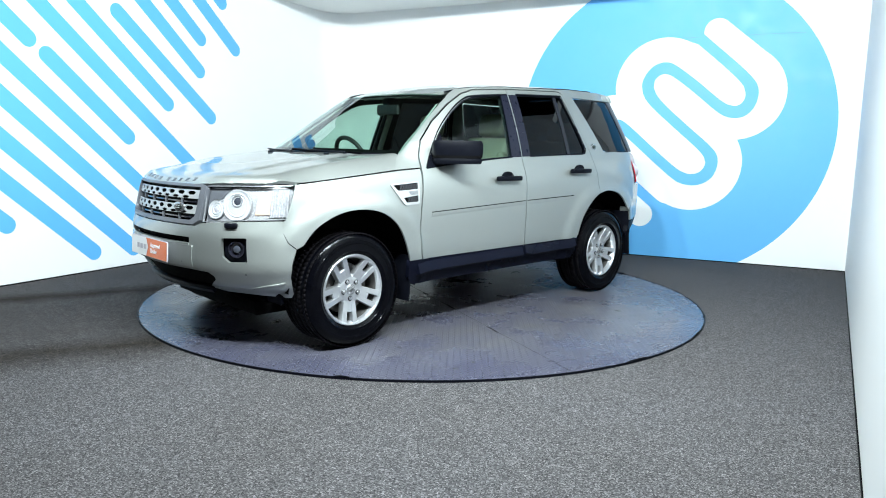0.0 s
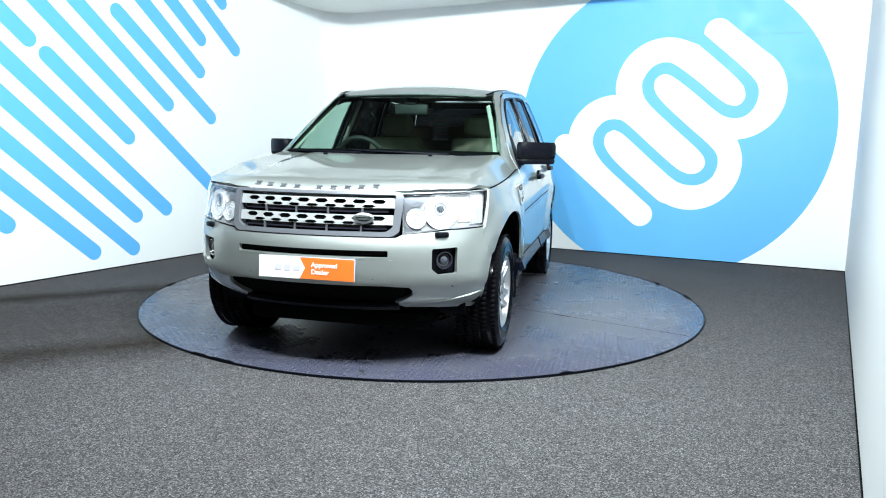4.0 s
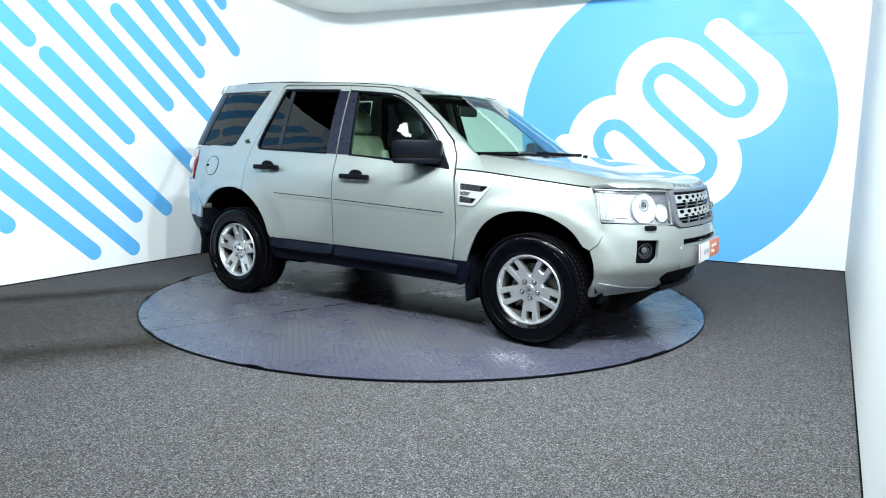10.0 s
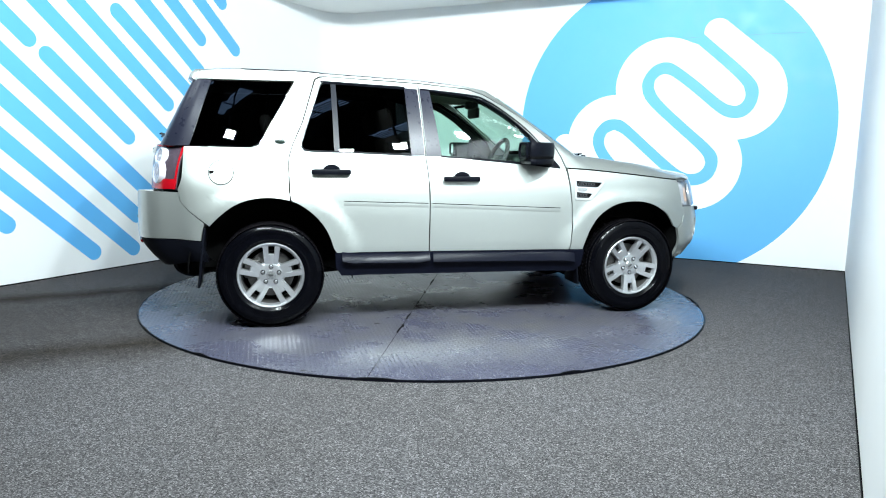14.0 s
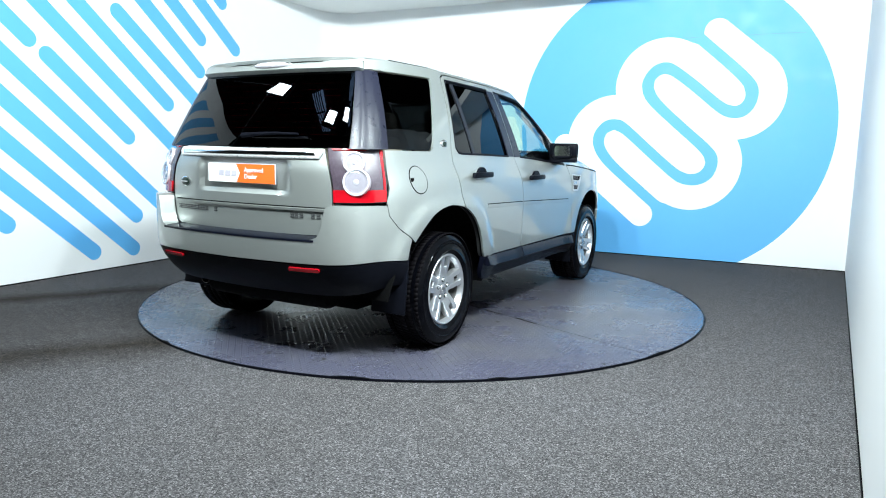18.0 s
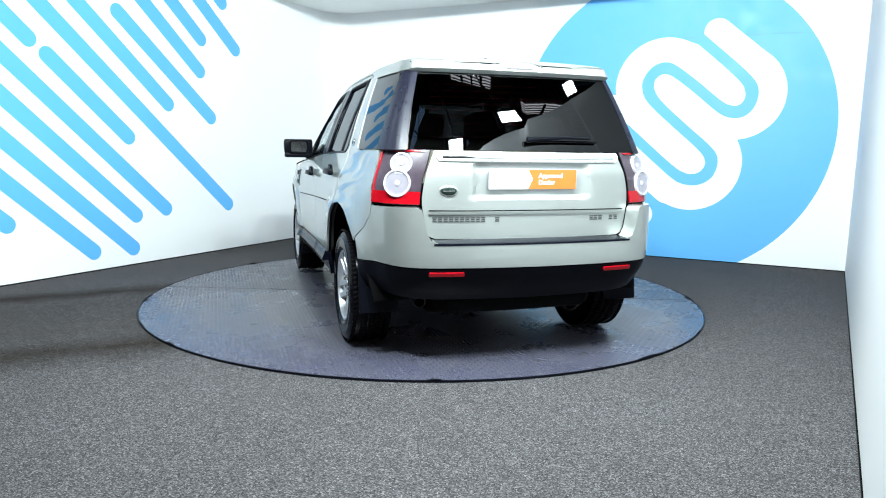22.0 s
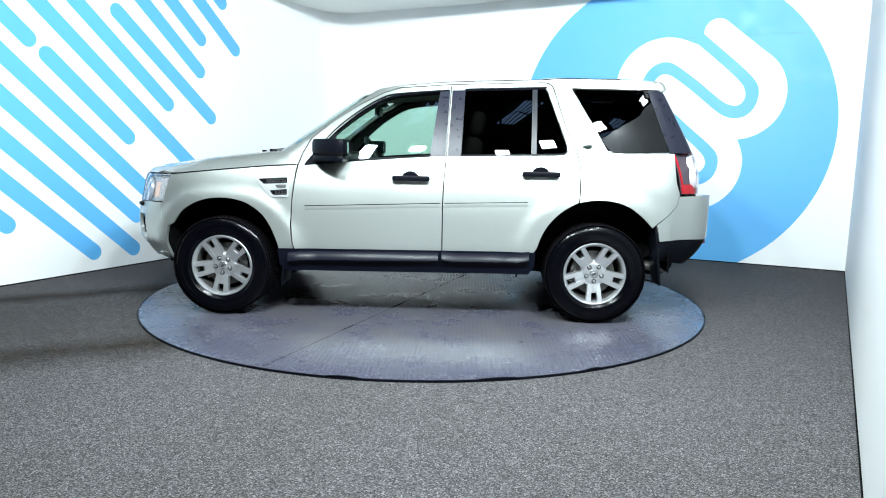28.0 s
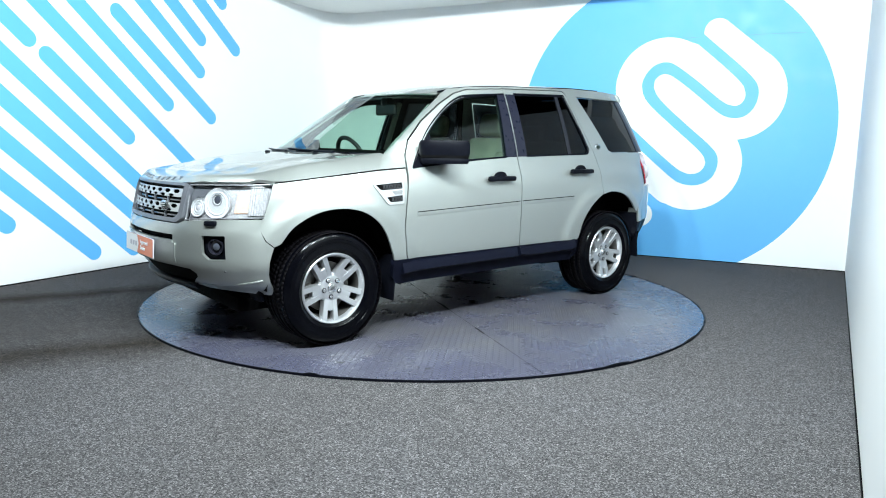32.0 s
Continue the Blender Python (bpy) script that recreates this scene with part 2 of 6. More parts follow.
def lathe(profile, n=48, axis="y", a0=0.0, a1=2 * math.pi):
    """Turns (radius, height) points about an axis; closed where the profile's ends meet."""
    bm = bmesh.new()
    full = abs(a1 - a0 - 2 * math.pi) < 1e-6
    rings = []
    for i in range(n if full else n + 1):
        a = a0 + (a1 - a0) * i / n
        ring = []
        for r, hgt in profile:
            c, s = r * math.cos(a), r * math.sin(a)
            ring.append(bm.verts.new({"y": (c, hgt, s), "z": (c, s, hgt), "x": (hgt, c, s)}[axis]))
        rings.append(ring)
    k = len(rings)
    for i in range(k if full else k - 1):
        for j in range(len(profile) - 1):
            a, b = rings[i], rings[(i + 1) % k]
            bm.faces.new((a[j], a[j + 1], b[j + 1], b[j]))
    bmesh.ops.remove_doubles(bm, verts=bm.verts[:], dist=1e-5)
    return bm


def tube(points, r, n=10, closed=False, flat=1.0):
    bm = bmesh.new()
    pts = [Vector(p) for p in points]
    k = len(pts)
    rings = []
    up = Vector((0.013, 0.021, 1)).normalized()
    for i, p in enumerate(pts):
        d = (pts[(i + 1) % k] - pts[i - 1]) if closed else (pts[min(i + 1, k - 1)] - pts[max(i - 1, 0)])
        d.normalize()
        s = d.cross(up)
        if s.length < 0.05:
            s = d.cross(Vector((1, 0, 0)))
        s.normalize()
        w = s.cross(d)
        rad = r[i] if isinstance(r, (list, tuple)) else r
        rings.append([bm.verts.new(p + (s * math.cos(a) + w * math.sin(a) * flat) * rad) for a in (2 * math.pi * j / n for j in range(n))])
    for i in range(k if closed else k - 1):
        a, b = rings[i], rings[(i + 1) % k]
        for j in range(n):
            bm.faces.new((a[j], a[(j + 1) % n], b[(j + 1) % n], b[j]))
    if not closed:
        bm.faces.new(rings[0])
        bm.faces.new(rings[-1])
    return bm


def rounded(pts, r, n=4):
    """Rounds the corners of a closed outline; r is one radius or one for each corner."""
    out = []
    k = len(pts)
    for i, p in enumerate(pts):
        rad = r[i] if isinstance(r, (list, tuple)) else r
        p = Vector(p)
        a, b = Vector(pts[i - 1]) - p, Vector(pts[(i + 1) % k]) - p
        d = min(rad, a.length * 0.45, b.length * 0.45)
        if d < 1e-4:
            out.append(tuple(p))
            continue
        p0, p1 = p + a.normalized() * d, p + b.normalized() * d
        for j in range(n + 1):
            q = j / n
            out.append(tuple(p0 * (1 - q) ** 2 + p * 2 * q * (1 - q) + p1 * q ** 2))
    return out


def smooth_line(pts, n=6):
    """Catmull-Rom through open points."""
    P = [Vector(p) for p in pts]
    P = [P[0] * 2 - P[1]] + P + [P[-1] * 2 - P[-2]]
    out = []
    for i in range(1, len(P) - 2):
        for j in range(n):
            q = j / n
            a, b, c, d = P[i - 1:i + 3]
            out.append(tuple(0.5 * (2 * b + (c - a) * q + (2 * a - 5 * b + 4 * c - d) * q * q + (3 * b - a - 3 * c + d) * q ** 3)))
    out.append(tuple(P[-2]))
    return out


def sheet(outer, mapping, holes=(), step=(0.06, 0.05), rim=0.014, lift=0.0, back=False):
    """A panel: an outline (with holes) in the plane of a mapping's two coordinates, cut fine, laid on the
    mapped surface, with turned-in edges; back closes it behind."""
    bm = bmesh.new()
    edges = []
    for loop in (outer, *holes):
        vs = [bm.verts.new((u, v, 0)) for u, v in loop]
        edges += [bm.edges.new((vs[i], vs[(i + 1) % len(vs)])) for i in range(len(vs))]
    bmesh.ops.triangle_fill(bm, edges=edges, use_beauty=True, use_dissolve=False, normal=(0, 0, 1))
    us, vs = [p[0] for p in outer], [p[1] for p in outer]
    for lo, hi, st, no in ((min(us), max(us), step[0], (1, 0, 0)), (min(vs), max(vs), step[1], (0, 1, 0))):
        k = math.floor(lo / st) + 1
        while k * st < hi - 1e-6:
            co = Vector(no) * (k * st)
            bmesh.ops.bisect_plane(bm, geom=bm.verts[:] + bm.edges[:] + bm.faces[:], plane_co=co, plane_no=no, dist=1e-5)
            k += 1
    normals = {}
    for v in bm.verts:
        p, n = mapping(v.co.x, v.co.y)
        v.co = p + n * lift
        normals[v] = n
    bm.normal_update()
    for f in bm.faces:
        if f.normal.dot(normals[f.verts[0]]) < 0:
            f.normal_flip()
    rimmed = [e for e in bm.edges if e.is_boundary]
    if back:
        front = bm.faces[:]
        twin = {v: bm.verts.new(v.co - normals[v] * rim) for v in bm.verts[:] if v in normals}
        for f in front:
            bm.faces.new([twin[v] for v in reversed(f.verts)])
    else:
        twin = {v: bm.verts.new(v.co - normals[v] * rim) for v in {v for e in rimmed for v in e.verts}}
    for e in rimmed:
        a = e.link_loops[0].vert
        b = e.other_vert(a)
        bm.faces.new((b, a, twin[a], twin[b]))
    return bm


def sweep(mapping, line, section):
    """A strip along a line of mapped coordinates: its section is a closed list of (outwards, along the second coordinate)."""
    bm = bmesh.new()
    rings = []
    for u, v in line:
        ring = []
        for off, dv in section:
            p, n = mapping(u, v + dv)
            ring.append(bm.verts.new(p + n * off))
        rings.append(ring)
    k = len(section)
    for a, b in zip(rings, rings[1:]):
        for j in range(k):
            bm.faces.new((a[j], a[(j + 1) % k], b[(j + 1) % k], b[j]))
    bm.faces.new(rings[0])
    bm.faces.new(rings[-1])
    return bm


def line_between(a, b, n):
    return [(a[0] + (b[0] - a[0]) * i / n, a[1] + (b[1] - a[1]) * i / n) for i in range(n + 1)]


def join(*bms):
    out = bmesh.new()
    for b in bms:
        me = bpy.data.meshes.new("t")
        b.to_mesh(me)
        b.free()
        out.from_mesh(me)
        bpy.data.meshes.remove(me)
    return out


def prism(outline, depth, m):
    """An outline in x, z pushed along y."""
    bm = bmesh.new()
    a = [bm.verts.new((x, 0, z)) for x, z in outline]
    b = [bm.verts.new((x, depth, z)) for x, z in outline]
    k = len(a)
    bm.faces.new(a)
    bm.faces.new(b[::-1])
    for i in range(k):
        bm.faces.new((a[i], a[(i + 1) % k], b[(i + 1) % k], b[i]))
    bmesh.ops.transform(bm, matrix=m, verts=bm.verts)
    return bm


# ---- the studio ----
def wall_frame(origin, d):
    """Matrix of a wall: x along it, y into the room's outside, z up."""
    d = d.normalized()
    out = Vector((-d.y, d.x))
    return Matrix(((d.x, out.x, 0, origin.x), (d.y, out.y, 0, origin.y), (0, 0, 1, 0), (0, 0, 0, 1)))


def studio():
    tagged(part("floor", box(44, 44, 0.2, (0, 4, -0.1)), CARPET), "worn grey flecked carpet floor", "floor", kind="structure")
    # the walls stand 12 cm thick behind their faces
    back_m = wall_frame(CORNER, BACK_DIR)
    left_m = wall_frame(CORNER, -LEFT_DIR)
    right_m = wall_frame(RIGHT_CORNER, -RIGHT_DIR)
    L = 6.408
    wb = part("wall_back", box(L + 0.02, 0.12, 3.3, (L / 2, 0.06, 1.65), m=back_m), WALL)
    wl = part("wall_left", box(6.6, 0.12, 3.3, (-3.3 + 0.0, 0.06, 1.65), m=left_m), WALL)
    wr = part("wall_right", box(6.3, 0.12, 3.3, (-3.15, -0.06, 1.65), m=right_m), WALL)
    for w, l in ((wb, "white painted back wall with a blue disc emblem"), (wl, "white painted wall with diagonal blue stripes"), (wr, "plain white painted side wall")):
        tagged(w, l, "wall", kind="structure")
    # a dark gap runs along the foot of the walls
    for mtx, x0, x1, side in ((back_m, 0.30, L, -1), (left_m, -6.6, -0.30, -1), (right_m, -6.3, 0.0, 1)):
        gap = part("trim", box(x1 - x0, 0.006, 0.010, ((x0 + x1) / 2, side * 0.003, 0.005), m=mtx), VOID)
        tagged(gap, "thin dark gap along the foot of the wall", "trim", kind="structure")
    # the corner of the two walls is coved
    r, n = 0.40, 14
    mid = (LEFT_DIR + BACK_DIR).normalized()
    half = LEFT_DIR.angle(BACK_DIR) / 2
    centre = CORNER + mid * (r / math.sin(half))
    a0 = math.atan2(-mid.y, -mid.x)
    ring = [centre + Vector((math.cos(a), math.sin(a))) * (r + 0.001) for a in (a0 + (math.pi / 2 - half) * (2 * k / n - 1) for k in range(n + 1))]
    bm = bmesh.new()
    foot = [bm.verts.new((p.x, p.y, 0.0)) for p in ring] + [bm.verts.new((CORNER.x - mid.x * 0.02, CORNER.y - mid.y * 0.02, 0.0))]
    head = [bm.verts.new((v.co.x, v.co.y, CEILING_Z)) for v in foot]
    for k in range(n + 2):
        bm.faces.new((foot[k], foot[(k + 1) % (n + 2)], head[(k + 1) % (n + 2)], head[k]))
    tagged(part("wall_cove", bm, WALL), "white rounded cove in the corner of the walls", "wall", kind="structure")
    # the ceiling is a canopy along the two walls
    bm = bmesh.new()
    c = CORNER
    far_b = c + BACK_DIR * 6.408
    pts = [c, c + LEFT_DIR * 1.65, c + LEFT_DIR * 1.60 + BACK_DIR * 1.2, c + LEFT_DIR * 1.2 + BACK_DIR * 3.2, far_b + LEFT_DIR * 0.6, far_b]
    lo = [bm.verts.new((p.x, p.y, CEILING_Z)) for p in pts]
    hi = [bm.verts.new((p.x, p.y, CEILING_Z + 0.09)) for p in pts]
    bm.faces.new(lo)
    bm.faces.new(hi[::-1])
    for i in range(len(pts)):
        bm.faces.new((lo[i], lo[(i + 1) % 6], hi[(i + 1) % 6], hi[i]))
    tagged(part("ceiling", bm, WALL), "white painted ceiling canopy along the walls", "ceiling", kind="structure")
    return back_m, left_m


BACK_M, LEFT_M = studio()


def flat_on(m, outline, lift, depth=0.004):
    """A thin applied film on a wall: the outline in the wall's x, z."""
    return prism(outline, depth, m @ Matrix.Translation((0, -lift - depth + 0.002, 0)))


def clip_low(pts, z, keep_above=True):
    out = []
    for i in range(len(pts)):
        a, b = pts[i - 1], pts[i]
        ia, ib = (a[1] >= z) == keep_above, (b[1] >= z) == keep_above
        if ia != ib:
            q = (z - a[1]) / (b[1] - a[1])
            out.append((a[0] + (b[0] - a[0]) * q, z))
        if ib:
            out.append(b)
    return out


def disc_outline(cx, cz, r, n=96):
    return [(cx + r * math.cos(2 * math.pi * i / n), cz + r * math.sin(2 * math.pi * i / n)) for i in range(n)]


def capsule(a, b, r, n=14):
    a, b = Vector(a), Vector(b)
    ang = math.atan2(b.y - a.y, b.x - a.x)
    out = [(b.x + r * math.cos(ang - math.pi / 2 + math.pi * i / n), b.y + r * math.sin(ang - math.pi / 2 + math.pi * i / n)) for i in range(n + 1)]
    out += [(a.x + r * math.cos(ang + math.pi / 2 + math.pi * i / n), a.y + r * math.sin(ang + math.pi / 2 + math.pi * i / n)) for i in range(n + 1)]
    return out


def ribbon(line, w, fuller=0.0):
    """The two edges of a band along a line; fuller widens it towards the inside of its bends."""
    pts = [Vector(p) for p in line]
    left, right = [], []
    for i, p in enumerate(pts):
        a, b = pts[max(i - 3, 0)], pts[min(i + 3, len(pts) - 1)]
        d = (pts[min(i + 1, len(pts) - 1)] - pts[max(i - 1, 0)]).normalized()
        bend = (p - a).angle_signed(b - p, 0.0) if 0 < i < len(pts) - 1 else 0.0
        n = Vector((-d.y, d.x))
        more = fuller * min(1.0, abs(bend) / 0.5)
        left.append(tuple(p + n * (w / 2 + (more if bend < 0 else 0.0))))
        right.append(tuple(p - n * (w / 2 + (more if bend > 0 else 0.0))))
    return left, right


def murals():
    # stripes: the ends of each on the wall, from its foot up
    slope = math.tan(radians(41.2))
    stripes = [((-4.368, 2.11), None), ((-2.994, 0.55), None), ((-3.367, 0.508), None), ((-3.419, 0.179), None), ((-3.86, 0.194), None),
               ((-4.66, 0.528), None), ((-3.415, 1.291), (-4.197, 1.98)), ((-2.103, 0.541), None), ((-2.916, 1.639), None),
               ((-2.331, 1.525), (-3.467, 2.472)), ((-2.472, 2.017), None), ((-2.441, 2.362), None), ((-1.928, 2.313), None), ((-2.118, 2.80), None)]
    for i, (a, b) in enumerate(stripes):
        if b is None:
            b = (-6.75, a[1] + (a[0] + 6.75) * slope)
            if b[1] > 3.15:
                b = (a[0] - (3.15 - a[1]) / slope, 3.15)
        pts = [p for p in clip_low(capsule(b, (a[0] + 0.010, a[1] - 0.009), 0.0755), CEILING_Z - 0.002, False)]
        bm = flat_on(LEFT_M, pts, 0.0)
        tagged(part("wall_stripe", bm, BLUE), "light blue diagonal stripe with a rounded end on the wall", "wall stripe", "diagonal wall stripes")
    # the disc emblem on the back wall
    outline = clip_low(clip_low(disc_outline(4.494, 1.50, 1.72, 128), 0.004), CEILING_Z - 0.002, False)
    disc = tagged(part("wall_emblem", flat_on(BACK_M, outline, 0.0), BLUE), "large light blue disc with a white looping emblem on the wall", "wall emblem")
    white = [disc_outline(5.212, 1.868, 0.503, 64), disc_outline(4.79, 1.105, 0.535, 64), disc_outline(4.455, 1.945, 0.545, 64), disc_outline(3.915, 1.315, 0.55, 64),
             capsule((4.985, 2.525), (5.42, 2.159), 0.142), capsule((3.335, 1.27), (4.262, 0.492), 0.142),
             capsule((4.49, 2.13), (4.80, 1.87), 0.35), capsule((3.95, 1.50), (4.87, 0.96), 0.36),
             capsule((4.62, 1.78), (5.15, 1.75), 0.4), capsule((5.12, 2.2), (5.33, 2.02), 0.3),
             capsule((4.2, 1.75), (4.85, 1.5), 0.3),
             capsule((4.6915, 2.223), (4.9825, 1.979), 0.2), capsule((4.569, 0.827), (4.286, 1.065), 0.2)]
    for i, o in enumerate(white):
        part("loop_band", flat_on(BACK_M, o, 0.0032 + 0.0002 * i, 0.002), WHITE_VINYL, disc, "white band of the emblem")
    line = smooth_line([(4.70, 2.555), (4.78, 2.487), (4.852, 2.42), (5.10, 2.205), (5.302, 2.015), (5.378, 1.90), (5.362, 1.755), (5.28, 1.665), (5.15, 1.665), (5.02, 1.748),
                        (4.79, 1.945), (4.556, 2.122), (4.46, 2.162), (4.366, 2.138), (4.292, 2.058), (4.265, 1.95), (4.336, 1.80), (4.64, 1.52), (4.95, 1.25), (5.02, 1.13),
                        (4.98, 0.98), (4.86, 0.91), (4.72, 0.92), (4.601, 0.991), (4.31, 1.24), (4.031, 1.485), (3.93, 1.53), (3.82, 1.51), (3.735, 1.40), (3.74, 1.27),
                        (3.848, 1.109), (4.091, 0.894), (4.330, 0.694), (4.451, 0.592), (4.505, 0.547)], 5)
    left, right = ribbon(line, 0.114, 0.024)
    bm = bmesh.new()
    for k in range(len(left) - 1):
        q = [bm.verts.new((p[0], -0.0078, p[1])) for p in (left[k], left[k + 1], right[k + 1], right[k])]
        bm.faces.new(q)
    bmesh.ops.remove_doubles(bm, verts=bm.verts[:], dist=1e-5)
    bmesh.ops.transform(bm, matrix=BACK_M, verts=bm.verts)
    part("loop_line", bm, BLUE, disc, "light blue line winding through the emblem", recalc=False)
    part("vinyl_joint", flat_on(BACK_M, [(4.5, 2.4741), (5.86, 2.4741), (5.86, 2.4759), (4.5, 2.4759)], 0.0092, 0.001), JOINT_GREY, disc, "thin joint between vinyl sheets")


murals()

# ---- the car's surfaces: x forwards, y to its left, z up from the plate ----
def table(xs, ys, soft=0.0):
    """A curve through points, its kinks rounded over the width soft."""
    if not soft:
        return lambda v: float(np.interp(v, xs, ys))
    step = soft / 12
    grid = np.arange(xs[0] - 3 * soft, xs[-1] + 3 * soft, step)
    ends = ((ys[1] - ys[0]) / (xs[1] - xs[0]), (ys[-1] - ys[-2]) / (xs[-1] - xs[-2]))
    val = np.interp(grid, xs, ys) + np.minimum(grid - xs[0], 0) * ends[0] + np.maximum(grid - xs[-1], 0) * ends[1]
    for _ in range(3):
        val = np.convolve(np.pad(val, 6, mode="edge"), np.ones(13) / 13, "valid")
    return lambda v: float(np.interp(v, grid, val))


def sstep(a, b, v):
    q = min(1, max(0, (v - a) / (b - a)))
    return q * q * (3 - 2 * q)


PLAN = np.array(smooth_line([(2.185, 0.0), (2.178, 0.16), (2.155, 0.32), (2.115, 0.48), (2.045, 0.63), (1.955, 0.745), (1.85, 0.825), (1.72, 0.875), (1.5, 0.915), (1.2, 0.934),
                             (0.8, 0.94), (0.4, 0.94), (0, 0.94), (-0.4, 0.94), (-0.8, 0.94), (-1.2, 0.936), (-1.5, 0.92), (-1.7, 0.902), (-1.86, 0.874), (-1.97, 0.815),
                             (-2.045, 0.728), (-2.085, 0.61), (-2.115, 0.42), (-2.13, 0.2), (-2.135, 0.0)], 8))


def evened(line, count, width):
    """The half outline with even steps and its kinks rounded; it goes on mirrored past both ends."""
    arc = np.concatenate([[0], np.cumsum(np.hypot(*np.diff(line, axis=0).T))])
    at = np.linspace(0, arc[-1], count)
    x, y = np.interp(at, arc, line[:, 0]), np.interp(at, arc, line[:, 1])
    for _ in range(3):
        x = np.convolve(np.pad(x, width, mode="reflect"), np.ones(2 * width + 1) / (2 * width + 1), "valid")
        y = np.convolve(np.pad(y, width, mode="reflect", reflect_type="odd"), np.ones(2 * width + 1) / (2 * width + 1), "valid")
    return np.column_stack((x, y))


PLAN = evened(PLAN, 1400, 9)
ARC = np.concatenate([[0], np.cumsum(np.hypot(*np.diff(PLAN, axis=0).T))])
U_REAR = float(ARC[-1])
WIDTH = table([0.28, 0.34, 0.42, 0.48, 0.52, 0.60, 0.79, 0.93, 1.0, 1.05, 1.09, 1.12, 1.16, 1.2, 1.3], [0.875, 0.893, 0.912, 0.926, 0.931, 0.933, 0.941, 0.938, 0.928, 0.910, 0.892, 0.877, 0.858, 0.842, 0.80], 0.05)
NOSE = table([0.28, 0.36, 0.42, 0.48, 0.55, 0.66, 0.72, 0.78, 0.86, 0.94, 1.0, 1.05], [-0.17, -0.115, -0.07, -0.03, -0.004, 0.0, -0.004, -0.025, -0.045, -0.062, -0.085, -0.125], 0.03)
TAIL = table([0.28, 0.37, 0.40, 0.47, 0.58, 0.62, 0.93, 1.1, 1.2, 1.3], [-0.34, -0.25, -0.17, -0.09, -0.008, 0.0, 0.0, 0.0, -0.025, -0.06], 0.035)


def low_point(u, z):
    side = 1.0
    if u < 0:
        u, side = -u, -1.0
    if u > U_REAR:
        u, side = 2 * U_REAR - u, -side
    bx, by = np.interp(u, ARC, PLAN[:, 0]), np.interp(u, ARC, PLAN[:, 1])
    x = bx + sstep(1.45, 2.05, bx) * NOSE(z) - sstep(1.55, 2.0, -bx) * TAIL(z)
    y = by * WIDTH(z) / 0.94
    flare = max(math.exp(-((bx - 1.32) / 0.43) ** 4), math.exp(-((bx + 1.33) / 0.43) ** 4)) * sstep(1.0, 0.80, z)
    ring = max(sstep(0.615, 0.535, math.hypot(bx - 1.31, z - 0.37)), sstep(0.635, 0.555, math.hypot(bx + 1.33, z - 0.37)))
    return Vector((x, side * (y + 0.006 * flare + 0.017 * ring * sstep(0.95, 0.86, z)), z))


def outward(fn, a, b, e=0.004):
    p = fn(a, b)
    n = (fn(a + e, b) - fn(a - e, b)).cross(fn(a, b + e) - fn(a, b - e))
    n.normalize()
    if n.dot(p - Vector((p.x * 0.75, 0, 0.8))) < 0:
        n = -n
    return p, n


def low(u, z):
    return outward(low_point, u, z)


_front_n = int(np.argmax(PLAN[:, 1] > 0.9))


def ux(x):
    """The place along the outline at x on the flank."""
    return float(np.interp(-x, -PLAN[:, 0], ARC))


def uf(y):
    """... at y on the nose (negative: the right half)."""
    s = float(np.interp(abs(y), PLAN[:_front_n, 1], ARC[:_front_n]))
    return s if y >= 0 else -s


_rear = PLAN[::-1][:int(np.argmax(PLAN[::-1][:, 1] > 0.88))]


def ur(y):
    """... at y on the tail (negative: the right half)."""
    s = float(np.interp(abs(y), _rear[:, 1], (U_REAR - ARC[::-1])[:len(_rear)]))
    return U_REAR - s if y >= 0 else U_REAR + s


# the glasshouse: its outline at the waist and at the roof
HOUSE = np.array([(1.115, 0, 0.315, 0), (1.088, 0.30, 0.302, 0.25), (1.040, 0.59, 0.272, 0.44), (0.945, 0.812, 0.204, 0.583), (0.80, 0.846, 0.08, 0.636), (0.60, 0.863, -0.06, 0.652),
                  (0.0, 0.872, -0.45, 0.660), (-0.8, 0.870, -1.0, 0.655), (-1.5, 0.857, -1.5, 0.640), (-1.855, 0.832, -1.685, 0.622), (-1.985, 0.785, -1.765, 0.600),
                  (-2.055, 0.70, -1.80, 0.565), (-2.10, 0.36, -1.83, 0.30), (-2.115, 0, -1.84, 0)])
H_FINE = np.array([p for p in smooth_line([Vector(r) for r in HOUSE], 40)])
H_PAR = np.linspace(0, 13, len(H_FINE))


def house_rows(z):
    q = (z - 1.13) / 0.54
    b = 0.014 * 4 * q * (1 - q) if 0 < q < 1 else 0
    P = H_FINE[:, :2] * (1 - q) + H_FINE[:, 2:] * q
    return P, b


def house_point(c, z):
    side = 1.0
    if c < 0:
        c, side = -c, -1.0
    if c > 13:
        c, side = 26 - c, -side
    P, b = house_rows(z)
    x, y = np.interp(c, H_PAR, P[:, 0]), np.interp(c, H_PAR, P[:, 1])
    return Vector((x + (1.4 * b * sstep(3, 0.8, c) - b * sstep(10, 13, c)), side * (y + b * min(1, y * 1.5)), z))


def house(c, z):
    return outward(house_point, c, z)


ZS = np.linspace(1.0, 1.78, 40)
XS = np.linspace(1.0, -2.05, 140)
Y_HOUSE = np.zeros((len(ZS), len(XS)))
for _i, _z in enumerate(ZS):
    _P, _b = house_rows(_z)
    _k = slice(60, 441)
    Y_HOUSE[_i] = np.interp(-XS, -_P[_k, 0], _P[_k, 1] + _b)


